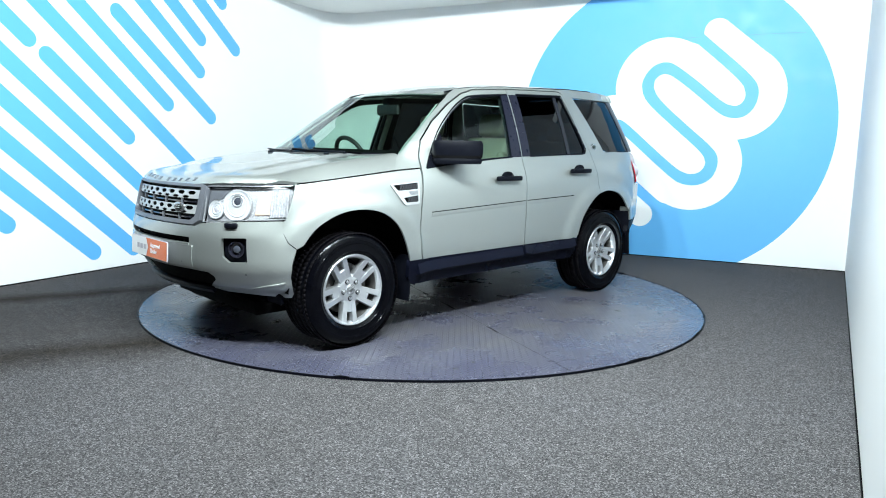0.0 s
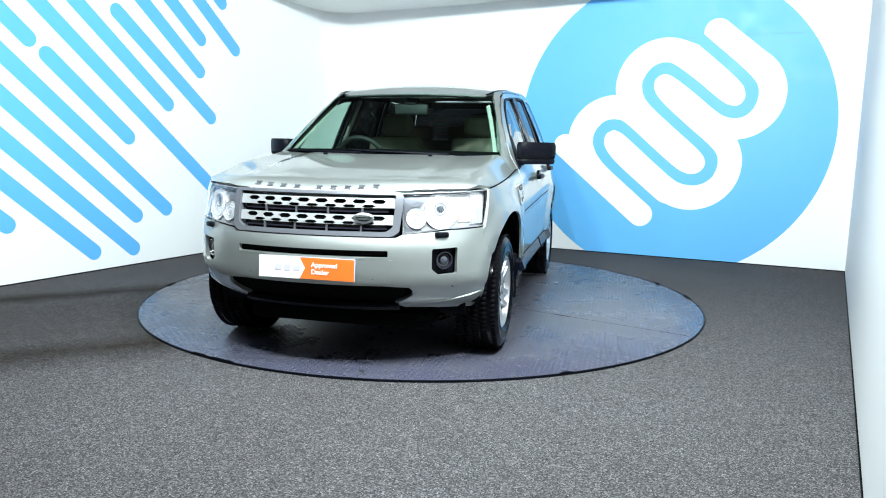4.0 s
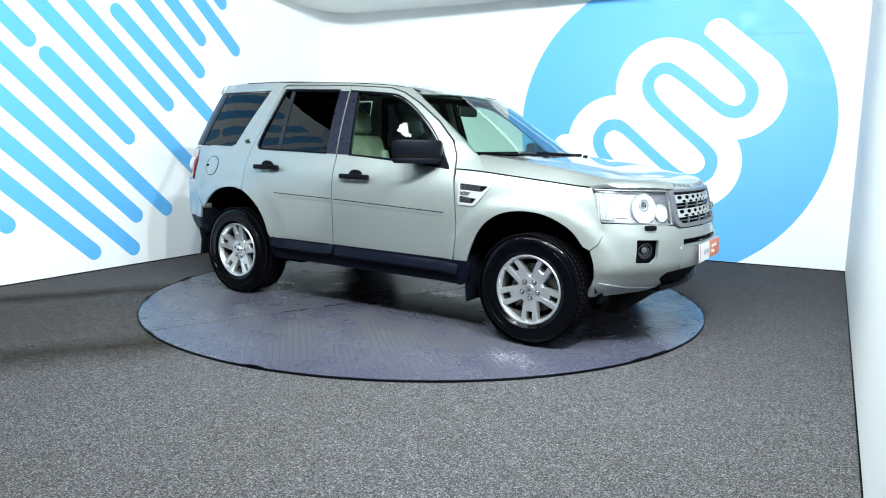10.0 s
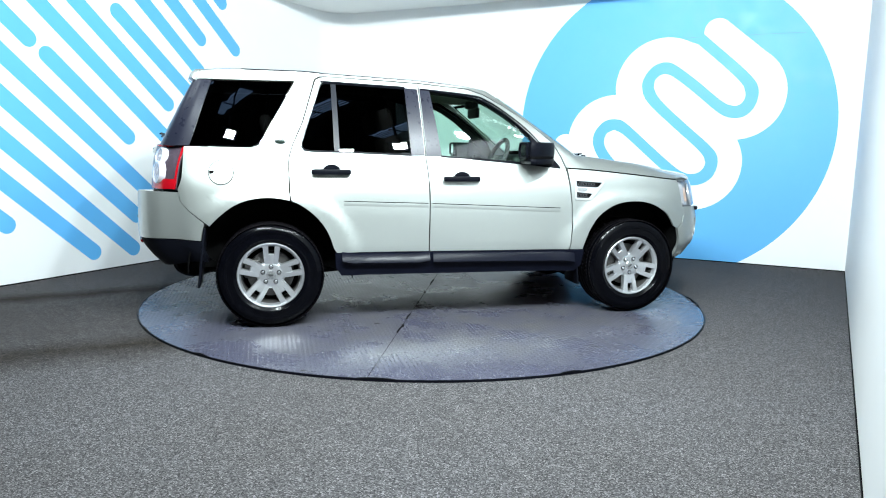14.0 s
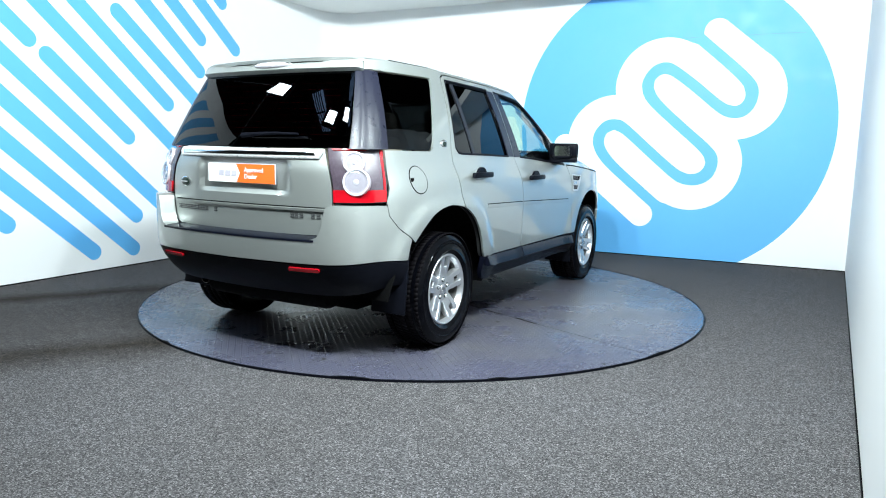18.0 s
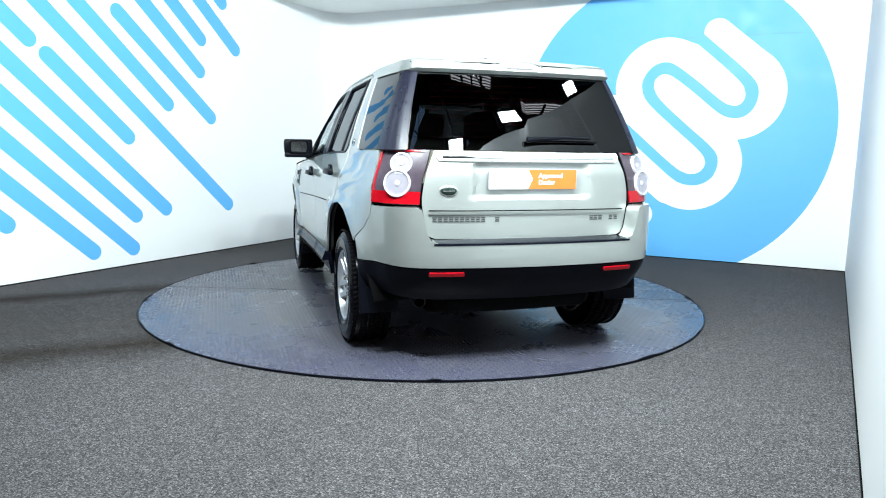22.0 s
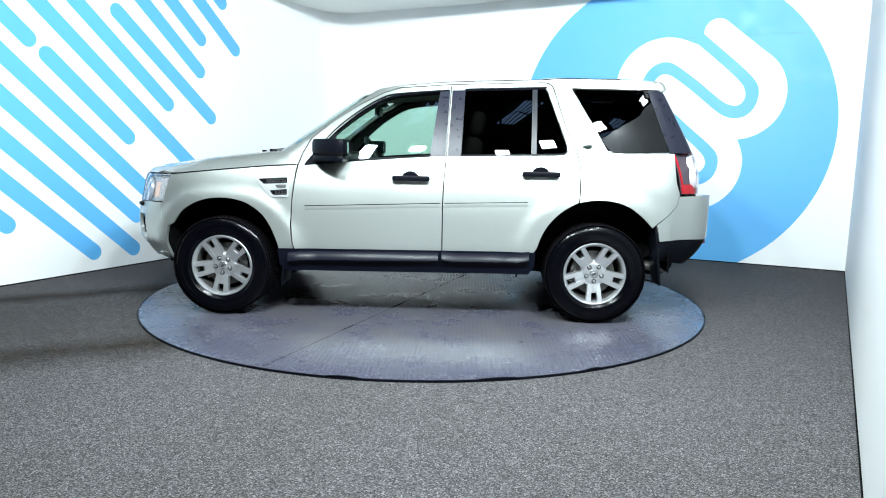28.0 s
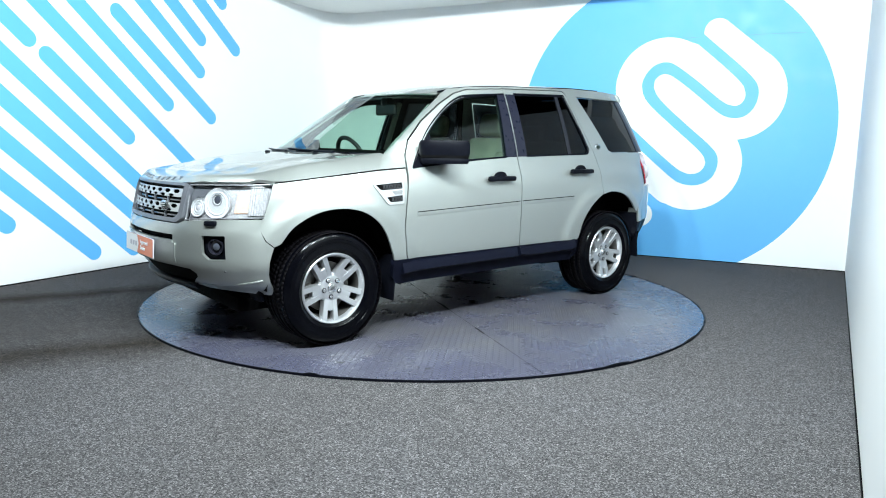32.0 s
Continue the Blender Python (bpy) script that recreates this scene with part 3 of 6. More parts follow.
def house_y(x, z):
    i = min(max((z - 1.0) / (ZS[1] - ZS[0]), 0), len(ZS) - 1.001)
    k = int(i)
    return float(np.interp(-x, -XS, Y_HOUSE[k]) * (1 - (i - k)) + np.interp(-x, -XS, Y_HOUSE[k + 1]) * (i - k))


def side_point(x, z):
    yl = low_point(ux(x), min(z, 1.3)).y
    w = sstep(1.04, 1.20, z)
    return Vector((x, yl if w == 0 else yl * (1 - w) + house_y(x, z) * w, z))


def flank(sign):
    def fn(x, z):
        p, n = outward(side_point, x, z)
        return Vector((p.x, sign * p.y, p.z)), Vector((n.x, sign * n.y, n.z))
    return fn


def mirrored(fn, sign):
    def f(u, z):
        p, n = fn(u, z)
        return Vector((p.x, sign * p.y, p.z)), Vector((n.x, sign * n.y, n.z))
    return f


ROOF_EDGE = table([-1.95, -1.8, -1.6, -1.1, -0.95, -0.3, 0.07, 0.2, 0.3, 0.4], [1.695, 1.703, 1.716, 1.716, 1.706, 1.682, 1.655, 1.638, 1.616, 1.592], 0.08)
BONNET_MID = table([0.9, 1.04, 1.26, 1.48, 1.70, 1.81, 1.92, 1.985, 2.05, 2.12], [1.190, 1.172, 1.147, 1.118, 1.088, 1.070, 1.052, 1.038, 1.012, 0.980], 0.05)
BONNET_RIM = table([0.9, 0.975, 1.33, 1.69, 1.9, 2.12], [1.082, 1.077, 1.045, 1.009, 1.0, 0.985], 0.06)


_bonnet_x = np.linspace(0.86, 1.78, 24)
_bonnet_y = [low_point(ux(x), BONNET_RIM(x)).y - 0.004 for x in _bonnet_x]


def bonnet_point(x, y):
    e = float(np.interp(-min(x, 2.16), -PLAN[:_front_n + 150, 0], PLAN[:_front_n + 150, 1])) * 0.955 + 0.02
    e += (float(np.interp(x, _bonnet_x, _bonnet_y)) - e) * sstep(1.75, 1.50, x)
    q = min(1.0, abs(y) / max(e, 0.05))
    mid, rim = BONNET_MID(x), BONNET_RIM(x)
    fall = max(0.0, (q - 0.865) / 0.135) ** 1.25
    fall += (q ** 5 - fall) * sstep(1.40, 1.95, x)
    z = mid - (mid - rim) * (0.09 * q * q + 0.91 * fall)
    z += 0.011 * sstep(0.56, 0.44, abs(y)) * sstep(2.06, 1.70, x)
    lip = float(np.interp(min(abs(y), 0.80), PLAN[:_front_n, 1], PLAN[:_front_n, 0]))
    d = lip + sstep(1.45, 2.05, lip) * NOSE(1.0) - x
    z += 0.010 * sstep(0.25, 0.06, d) - 0.024 * max(0.0, 1 - d / 0.055) ** 2
    return Vector((x, y, z))


def bonnet_map(x, y):
    p = bonnet_point(x, y)
    n = (bonnet_point(x + 0.004, y) - bonnet_point(x - 0.004, y)).cross(bonnet_point(x, y + 0.004) - bonnet_point(x, y - 0.004)).normalized()
    return p, n


def roof_map(x, y):
    def f(x, y):
        q = min(1, abs(y) / 0.66)
        crown = 0.040 * sstep(0.36, -0.2, x) * (1 - 0.6 * sstep(-0.6, -1.5, x)) * sstep(-1.95, -1.4, x) + 0.012
        step = 0.010 * sstep(-0.9, -1.0, x) * sstep(0.62, 0.55, abs(y))
        return Vector((x, y, ROOF_EDGE(x) + crown * (1 - q ** 2.4) + step - 0.016 * q * q * sstep(0.12, 0.35, x)))
    p = f(x, y)
    return p, (f(x + 0.004, y) - f(x - 0.004, y)).cross(f(x, y + 0.004) - f(x, y - 0.004)).normalized()


CAR = new("car")
tagged(CAR, "silver-green five-door off-road car with black sill trim parked on the turntable", "car")


def side_panels():
    shapes = dict(
        fender=[(0.782, 1.085), (0.797, 0.953), (0.812, 0.835), (0.822, 0.676), (0.812, 0.53), (0.803, 0.499), (0.905, 0.499)]
        + smooth_line([(0.912, 0.53), (0.958, 0.648), (1.02, 0.742), (1.116, 0.812), (1.213, 0.842), (1.31, 0.85), (1.407, 0.841), (1.505, 0.810), (1.605, 0.748), (1.675, 0.658)], 3)
        + [(1.712, 0.640), (1.757, 0.678), (1.780, 0.735), (1.783, 0.79), (1.762, 0.806), (1.70, 1.0), (1.69, 1.004), (1.33, 1.041), (0.98, 1.073), (0.93, 1.082)],
        quarter_panel=[(0.985, 1.084), (0.975, 1.108), (0.935, 1.138), (0.885, 1.178), (0.790, 1.252), (0.650, 1.352), (0.505, 1.452), (0.372, 1.543), (0.285, 1.604), (0.222, 1.640), (0.07, 1.660), (-0.3, 1.687), (-0.95, 1.711),
                       (-1.1, 1.721), (-1.6, 1.721), (-1.74, 1.708), (-1.752, 1.652), (-1.69, 1.652), (-1.15, 1.657), (-1.152, 1.645), (-1.372, 1.253), (-1.39, 1.218), (-1.43, 1.200), (-1.862, 1.205),
                       (-1.878, 1.0), (-1.905, 0.926), (-1.9, 0.912), (-1.888, 0.850), (-1.833, 0.787), (-1.738, 0.716)]
        + smooth_line([(-1.712, 0.692), (-1.660, 0.746), (-1.605, 0.793), (-1.55, 0.830), (-1.491, 0.856), (-1.42, 0.874), (-1.341, 0.881), (-1.27, 0.876), (-1.200, 0.862)], 3)
        + [(-1.203, 0.90), (-1.208, 1.06), (-1.203, 1.14), (-1.178, 1.225), (-1.108, 1.38), (-1.040, 1.60), (-1.018, 1.672), (-0.985, 1.694), (-0.94, 1.697), (-0.29, 1.674), (0.075, 1.647), (0.197, 1.611), (0.352, 1.530), (0.547, 1.402),
           (0.70, 1.272), (0.754, 1.17), (0.775, 1.092)],
        front_door=[(0.766, 1.085), (0.746, 1.166), (0.692, 1.266), (0.541, 1.395), (0.347, 1.522), (0.193, 1.603), (0.072, 1.639), (-0.288, 1.666), (-0.266, 1.17), (-0.252, 0.97), (-0.247, 0.83), (-0.247, 0.505),
                    (0.793, 0.499), (0.804, 0.53), (0.814, 0.676), (0.804, 0.835), (0.788, 0.953)],
        rear_door=[(-0.296, 1.666), (-0.94, 1.689), (-0.978, 1.684), (-1.01, 1.665), (-1.032, 1.597), (-1.10, 1.377), (-1.170, 1.223), (-1.195, 1.14), (-1.200, 1.06), (-1.195, 0.90), (-1.190, 0.864)]
        + smooth_line([(-1.183, 0.858), (-1.135, 0.834), (-1.083, 0.800), (-1.025, 0.748), (-0.975, 0.684), (-0.938, 0.612), (-0.914, 0.540), (-0.905, 0.525)], 3) + [(-0.893, 0.508), (-0.255, 0.505), (-0.255, 0.83), (-0.260, 0.97), (-0.274, 1.17)])
    front_hole = rounded([(0.715, 1.092), (0.535, 1.315), (0.352, 1.468), (0.192, 1.563), (0.07, 1.592), (-0.222, 1.620), (-0.163, 1.163)], [0.01, 0.1, 0.1, 0.1, 0.05, 0.01, 0.01])
    rear_hole = rounded([(-0.380, 1.629), (-0.972, 1.650), (-1.08, 1.337), (-1.118, 1.222), (-1.09, 1.187), (-0.362, 1.170)], [0.01, 0.03, 0.1, 0.05, 0.04, 0.01])
    quarter_glass = rounded([(-1.162, 1.648), (-1.692, 1.643), (-1.842, 1.214), (-1.43, 1.206), (-1.379, 1.254)], [0.03, 0.01, 0.01, 0.05, 0.05])
    for sign in (1, -1):
        f = flank(sign)
        fender = part("fender", sheet(shapes["fender"], f, step=(0.03, 0.03)), PAINT, CAR, recalc=False)
        quarter = part("body_side", sheet(shapes["quarter_panel"], f, step=(0.035, 0.03)), PAINT, CAR, recalc=False)
        fd = part("front_door", sheet(shapes["front_door"], f, [front_hole], lift=0.002), PAINT, CAR, recalc=False)
        rd = part("rear_door", sheet(shapes["rear_door"], f, [rear_hole], lift=0.002, step=(0.035, 0.03)), PAINT, CAR, recalc=False)
        part("door_lining", sheet(shapes["front_door"], f, [front_hole], lift=-0.03, step=(0.12, 0.1)), DASH, fd, "dark inner door lining", recalc=False)
        part("door_lining", sheet(shapes["rear_door"], f, [rear_hole], lift=-0.03, step=(0.12, 0.1)), DASH, rd, "dark inner door lining", recalc=False)
        pane = part("window_pane", sheet(front_hole, f, step=(0.15, 0.1), rim=0.004, lift=-0.012), CLEAR_GLASS, fd, "clear green-tinted glass", recalc=False)
        pane.visible_shadow = True
        for hole in (rear_hole,):
            p2 = part("window_pane", sheet(hole, f, step=(0.15, 0.1), rim=0.004, lift=-0.010), DARK_GLASS, rd, "dark privacy glass", recalc=False)
            p2.visible_shadow = False
        p3 = part("quarter_window", sheet(quarter_glass, f, step=(0.15, 0.1), rim=0.004, lift=-0.004), DARK_GLASS, CAR, "dark privacy glass quarter window", recalc=False)
        p3.visible_shadow = False
        strip = [(-0.024, -0.013), (-0.019, -0.013), (-0.019, 0.013), (-0.024, 0.013)]
        for run in ([(0.790, 0.953), (0.770, 1.088), (0.750, 1.168), (0.696, 1.269), (0.544, 1.398), (0.350, 1.526), (0.195, 1.607), (0.073, 1.643), (-0.29, 1.670), (-0.94, 1.693), (-0.982, 1.689), (-1.014, 1.668),
                     (-1.036, 1.598), (-1.104, 1.378), (-1.174, 1.224), (-1.199, 1.14), (-1.204, 1.06), (-1.199, 0.90)], [(-0.292, 1.666), (-0.270, 1.17), (-0.256, 0.97), (-0.251, 0.83), (-0.251, 0.51)],
                    [(0.797, 0.953), (0.808, 0.835), (0.818, 0.676), (0.808, 0.53)]):
            part("door_seal", sweep(f, run, strip), VOID, CAR, "black door seal")
        reveal = [(-0.016, -0.004), (0.0028, -0.004), (0.0028, 0.004), (-0.016, 0.004)]
        for hole, door in ((front_hole, fd), (rear_hole, rd)):
            part("window_reveal", sweep(f, hole + hole[:1], reveal), BLACK_PLASTIC, door, "black rubber window channel")
        # black pillar trims and window seals
        part("pillar_trim", sheet([(-0.213, 1.622), (-0.284, 1.626), (-0.264, 1.160), (-0.155, 1.160)], f, rim=0.008, lift=0.005), PILLAR, fd, "satin black pillar trim", recalc=False)
        part("pillar_trim", sheet([(-0.300, 1.626), (-0.392, 1.630), (-0.372, 1.165), (-0.277, 1.163)], f, rim=0.008, lift=0.005), PILLAR, rd, "satin black pillar trim", recalc=False)
        part("window_divider", sheet([(-0.872, 1.647), (-0.906, 1.649), (-0.898, 1.180), (-0.862, 1.179)], f, rim=0.01, lift=-0.003), DARK_STRIP, rd, "grey window divider bar", recalc=False)
        part("mirror_sail", sheet([(0.722, 1.088), (0.60, 1.236), (0.518, 1.318), (0.518, 1.104)], f, rim=0.012, lift=0.004), BLACK_PLASTIC, fd, "black triangular mirror mount", recalc=False)
        seal = [(0.0, -0.006), (0.007, -0.004), (0.007, 0.006), (0.0, 0.007)]
        part("window_seal", sweep(f, smooth_line([(0.725, 1.088), (0.3, 1.130), (-0.16, 1.160)], 6), seal), BLACK_PLASTIC, fd, "black rubber seal")
        part("window_seal", sweep(f, [(-0.37, 1.166), (-0.75, 1.178), (-1.05, 1.184), (-1.10, 1.190), (-1.124, 1.222), (-1.085, 1.337), (-1.03, 1.50), (-0.978, 1.653)], seal), BLACK_PLASTIC, rd, "black rubber seal")
        part("window_seal", sweep(f, smooth_line([(-0.28, 1.626), (0.07, 1.597), (0.195, 1.568), (0.356, 1.473), (0.54, 1.32), (0.72, 1.094)], 5), seal), BLACK_PLASTIC, fd, "black rubber seal")
        part("window_seal", sweep(f, [(-0.39, 1.634), (-0.7, 1.645), (-0.975, 1.655)], seal), BLACK_PLASTIC, rd, "black rubber seal")
        # side moulding
        mould = [(0.0, -0.030), (0.0015, -0.024), (0.0050, 0.002), (0.0045, 0.007), (0.0, 0.007)]
        groove = [(0.0, 0.007), (0.0048, 0.007), (0.0048, 0.0125), (0.0, 0.0125)]
        # a black strip draws the shade line along the moulding's upper edge
        part("moulding_shadow_gap", sweep(f, line_between((0.718, 0.793), (-0.235, 0.829), 14), groove), VOID, fd)
        part("moulding_shadow_gap", sweep(f, line_between((-0.265, 0.830), (-0.845, 0.846), 9), groove), VOID, rd)
        part("side_moulding", sweep(f, line_between((0.718, 0.793), (-0.235, 0.829), 14), mould), PAINT, fd)
        part("side_moulding", sweep(f, line_between((-0.265, 0.830), (-0.845, 0.846), 9), mould), PAINT, rd)
        # handles: a bar with a round finger recess behind it
        for door, hx, hz in ((fd, -0.030, 1.003), (rd, -0.928, 1.045)):
            p, n = f(hx, hz)
            cup = bmesh.new()
            bmesh.ops.create_uvsphere(cup, u_segments=20, v_segments=10, radius=1)
            bmesh.ops.transform(cup, matrix=Matrix.Translation(p + Vector((0, sign * 0.002, 0.002))) @ Matrix.Diagonal((0.064, 0.010, 0.047, 1)), verts=cup.verts)
            h = part("handle_cup", cup, PAINT, door)
            bar = box(0.262, 0.034, 0.036, bev=0.011, m=Matrix.Translation(p + Vector((0, sign * 0.034, 0.006))))
            half = [(0.060 * math.cos(a), 0.046 * math.sin(a)) for a in (math.pi * k / 12 for k in range(13))]
            top = prism(half, 0.018, Matrix.Translation(p + Vector((0.004, sign * 0.018 - 0.009, 0.010))))
            part("door_handle", join(bar, top), BLACK_PLASTIC, door, "black pull handle")
        # vent behind the front wheel
        vent = rounded([(1.068, 0.992), (0.826, 1.008), (0.829, 0.862), (0.955, 0.858)], 0.018)
        up_o = rounded([(1.045, 0.985), (0.838, 0.998), (0.838, 0.958), (1.005, 0.950)], 0.006)
        lo_o = rounded([(0.965, 0.906), (0.840, 0.918), (0.840, 0.878), (0.938, 0.874)], 0.006)
        v = part("side_vent", sheet(vent, f, [up_o, lo_o], rim=0.012, lift=0.008), GRILLE_SILVER, fender, "silver-framed side vent", recalc=False)
        for o in (up_o, lo_o):
            part("vent_cavity", sheet(o, f, rim=0.002, lift=0.002), VOID, v, "black vent opening", recalc=False)
        wire = [(0.002, -0.0013), (0.005, -0.0013), (0.005, 0.0013), (0.002, 0.0013)]
        for k in range(9):
            xx = 0.853 + k * 0.021
            for lean in (1, -1):
                if xx < 1.0:
                    part("vent_mesh", sweep(f, line_between((xx - 0.010 * lean, 0.957), (xx + 0.010 * lean, 0.990), 2), wire), GREY_TRIM, v)
                if xx < 0.93:
                    part("vent_mesh", sweep(f, line_between((xx - 0.010 * lean, 0.879), (xx + 0.010 * lean, 0.910), 2), wire), GREY_TRIM, v)
        part("vent_bar", sheet(rounded([(0.925, 0.945), (0.846, 0.950), (0.846, 0.926), (0.905, 0.922)], 0.004), f, rim=0.008, lift=0.011), BADGE_SILVER, v, "silver vent bar", recalc=False)
        # oval badge on the rear pillar
        p, n = f(-1.252, 1.246)
        ob = bmesh.new()
        bmesh.ops.create_uvsphere(ob, u_segments=20, v_segments=8, radius=1)
        bmesh.ops.transform(ob, matrix=Matrix.Translation(p) @ Matrix.Diagonal((0.041, 0.012, 0.0265, 1)), verts=ob.verts)
        part("oval_badge", ob, BADGE_SILVER, quarter, "silver oval badge")
        face = bmesh.new()
        bmesh.ops.create_uvsphere(face, u_segments=20, v_segments=8, radius=1)
        bmesh.ops.transform(face, matrix=Matrix.Translation(p) @ Matrix.Diagonal((0.035, 0.0145, 0.0205, 1)), verts=face.verts)
        part("badge_face", face, GREEN_BADGE, quarter, "dark green oval badge face")
        # sill
        part("sill", sheet([(0.915, 0.497), (0.905, 0.38), (0.86, 0.335), (-0.86, 0.345), (-0.90, 0.40), (-0.905, 0.505)], f, rim=0.03, lift=0.004), SILL_PLASTIC, CAR, "dark grey plastic sill", recalc=False)
        part("sill_step", sweep(f, [(0.84, 0.44)] + line_between((0.76, 0.449), (-0.225, 0.462), 14), [(0.002, -0.036), (0.034, -0.032), (0.041, -0.021), (0.009, 0.030), (0.002, 0.034)]), SILL_PLASTIC, CAR, "dark grey step strip along the sill")
        part("sill_step", sweep(f, [(-0.250, 0.472)] + line_between((-0.33, 0.460), (-0.78, 0.466), 8) + [(-0.86, 0.480)], [(0.002, -0.036), (0.034, -0.032), (0.041, -0.021), (0.009, 0.030), (0.002, 0.034)]), SILL_PLASTIC, CAR, "dark grey step strip along the sill")
        # arch liners: the shade inside the arches is put into their near-black colour
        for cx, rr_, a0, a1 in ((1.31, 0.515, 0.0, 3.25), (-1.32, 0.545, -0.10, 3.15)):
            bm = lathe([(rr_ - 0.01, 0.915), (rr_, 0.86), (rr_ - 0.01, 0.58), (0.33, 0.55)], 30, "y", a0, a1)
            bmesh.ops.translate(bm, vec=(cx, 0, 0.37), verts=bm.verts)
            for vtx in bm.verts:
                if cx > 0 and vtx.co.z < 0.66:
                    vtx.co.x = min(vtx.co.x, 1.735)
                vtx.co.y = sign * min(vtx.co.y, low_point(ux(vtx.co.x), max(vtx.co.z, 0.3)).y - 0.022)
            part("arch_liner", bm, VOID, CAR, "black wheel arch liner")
        part("air_deflector", box(0.03, 0.15, 0.10, bev=0.006, m=pose(1.735, sign * 0.68, 0.345, 0, 8, 0)), BLACK_PLASTIC, CAR, "black plastic flap before the wheel")
        line = [(0.0, -0.003), (0.0045, -0.003), (0.0045, 0.003), (0.0, 0.003)]
        part("bonnet_seam", sweep(f, smooth_line([(1.69, 1.007), (1.398, 1.037), (1.11, 1.064), (0.96, 1.077), (0.787, 1.087)], 5), line), VOID, fender, "dark shut line")
        # mud flaps
        part("mud_flap", box(0.014, 0.24, 0.30, bev=0.006, m=pose(0.880, sign * 0.80, 0.375, 0, -6, 0)), BLACK_PLASTIC, CAR, "black rubber mud flap")
        part("mud_flap", box(0.016, 0.23, 0.40, bev=0.006, m=pose(-1.768, sign * 0.785, 0.48, 0, 7, 0)), BLACK_PLASTIC, CAR, "black rubber mud flap")
        # mirror
        mx = Matrix.Diagonal((1, sign, 1, 1))
        plan = smooth_line([(0.655, 0.862), (0.668, 0.905), (0.640, 0.965), (0.580, 1.030), (0.505, 1.085), (0.440, 1.110)], 3) + [(0.414, 1.104), (0.408, 1.07), (0.408, 0.90), (0.420, 0.872)]

        def shell_at(z0, z1, grow, bev):
            bm = bmesh.new()
            c = (0.51, 0.97)
            ring = [[bm.verts.new((c[0] + (x - c[0]) * grow * k, c[1] + (y - c[1]) * grow * k, z)) for x, y in plan] for z, k in ((z0, 0.95), (z0 + 0.018, 1.0), (z1 - 0.022, 1.0), (z1, 0.93))]
            for a, b in zip(ring, ring[1:]):
                for k in range(len(plan)):
                    bm.faces.new((a[k], a[(k + 1) % len(plan)], b[(k + 1) % len(plan)], b[k]))
            bm.faces.new(ring[0])
            bm.faces.new(ring[-1])
            if bev:
                bmesh.ops.bevel(bm, geom=[e for e in bm.edges if len(e.link_faces) == 2 and e.calc_face_angle(0) > 0.7], offset=bev, segments=2, affect="EDGES", profile=0.5)
            bmesh.ops.transform(bm, matrix=mx, verts=bm.verts)
            return bm
        mir = part("door_mirror", shell_at(1.166, 1.270, 1.0, 0.012), BLACK_PLASTIC, CAR, "black door mirror housing")
        part("mirror_foot", shell_at(1.118, 1.163, 0.97, 0.012), BLACK_PLASTIC, mir, "black lower mirror shell")
        part("mirror_seam", shell_at(1.155, 1.180, 0.975, 0.0), VOID, mir, "dark joint between the mirror shells")
        part("mirror_arm", box(0.085, 0.10, 0.050, bev=0.014, m=mx @ Matrix.Translation((0.610, 0.862, 1.132))), BLACK_PLASTIC, mir, "black mirror arm")
        pane = rounded([(0.074, -0.046), (0.074, 0.050), (-0.066, 0.054), (-0.078, 0.010), (-0.070, -0.050)], 0.022)
        glass_bm = bmesh.new()
        for dx, order in ((-0.003, 1), (0.003, -1)):
            glass_bm.faces.new([glass_bm.verts.new(mx @ Vector((0.4040 + dx, 0.988 + y * 0.86, 1.207 + z * 0.86))) for y, z in pane[::order]])
        bmesh.ops.bridge_loops(glass_bm, edges=glass_bm.edges[:])
        part("mirror_glass", glass_bm, CHROME, mir, "mirror glass")
        part("mirror_surround", tube([mx @ Vector((0.402, 0.988 + y, 1.207 + z)) for y, z in pane], 0.010, 8, True), BLACK_PLASTIC, mir, "black frame round the mirror glass")
    # fuel flap on the right flank
    f = flank(-1)
    part("fuel_flap", sheet(disc_outline(-1.632, 1.04, 0.075, 28), f, rim=0.006, lift=0.003), PAINT, CAR, recalc=False)
    ring = [f(-1.632 + 0.078 * math.cos(a), 1.04 + 0.078 * math.sin(a))[0] for a in (2 * math.pi * i / 32 for i in range(32))]
    p, n = f(-1.690, 1.04)
    part("flap_notch", box(0.030, 0.010, 0.026, bev=0.004, m=Matrix.Translation(p)), VOID, CAR, "dark finger notch")
    part("flap_seam", tube(ring, 0.003, 6, True), VOID, CAR)


side_panels()


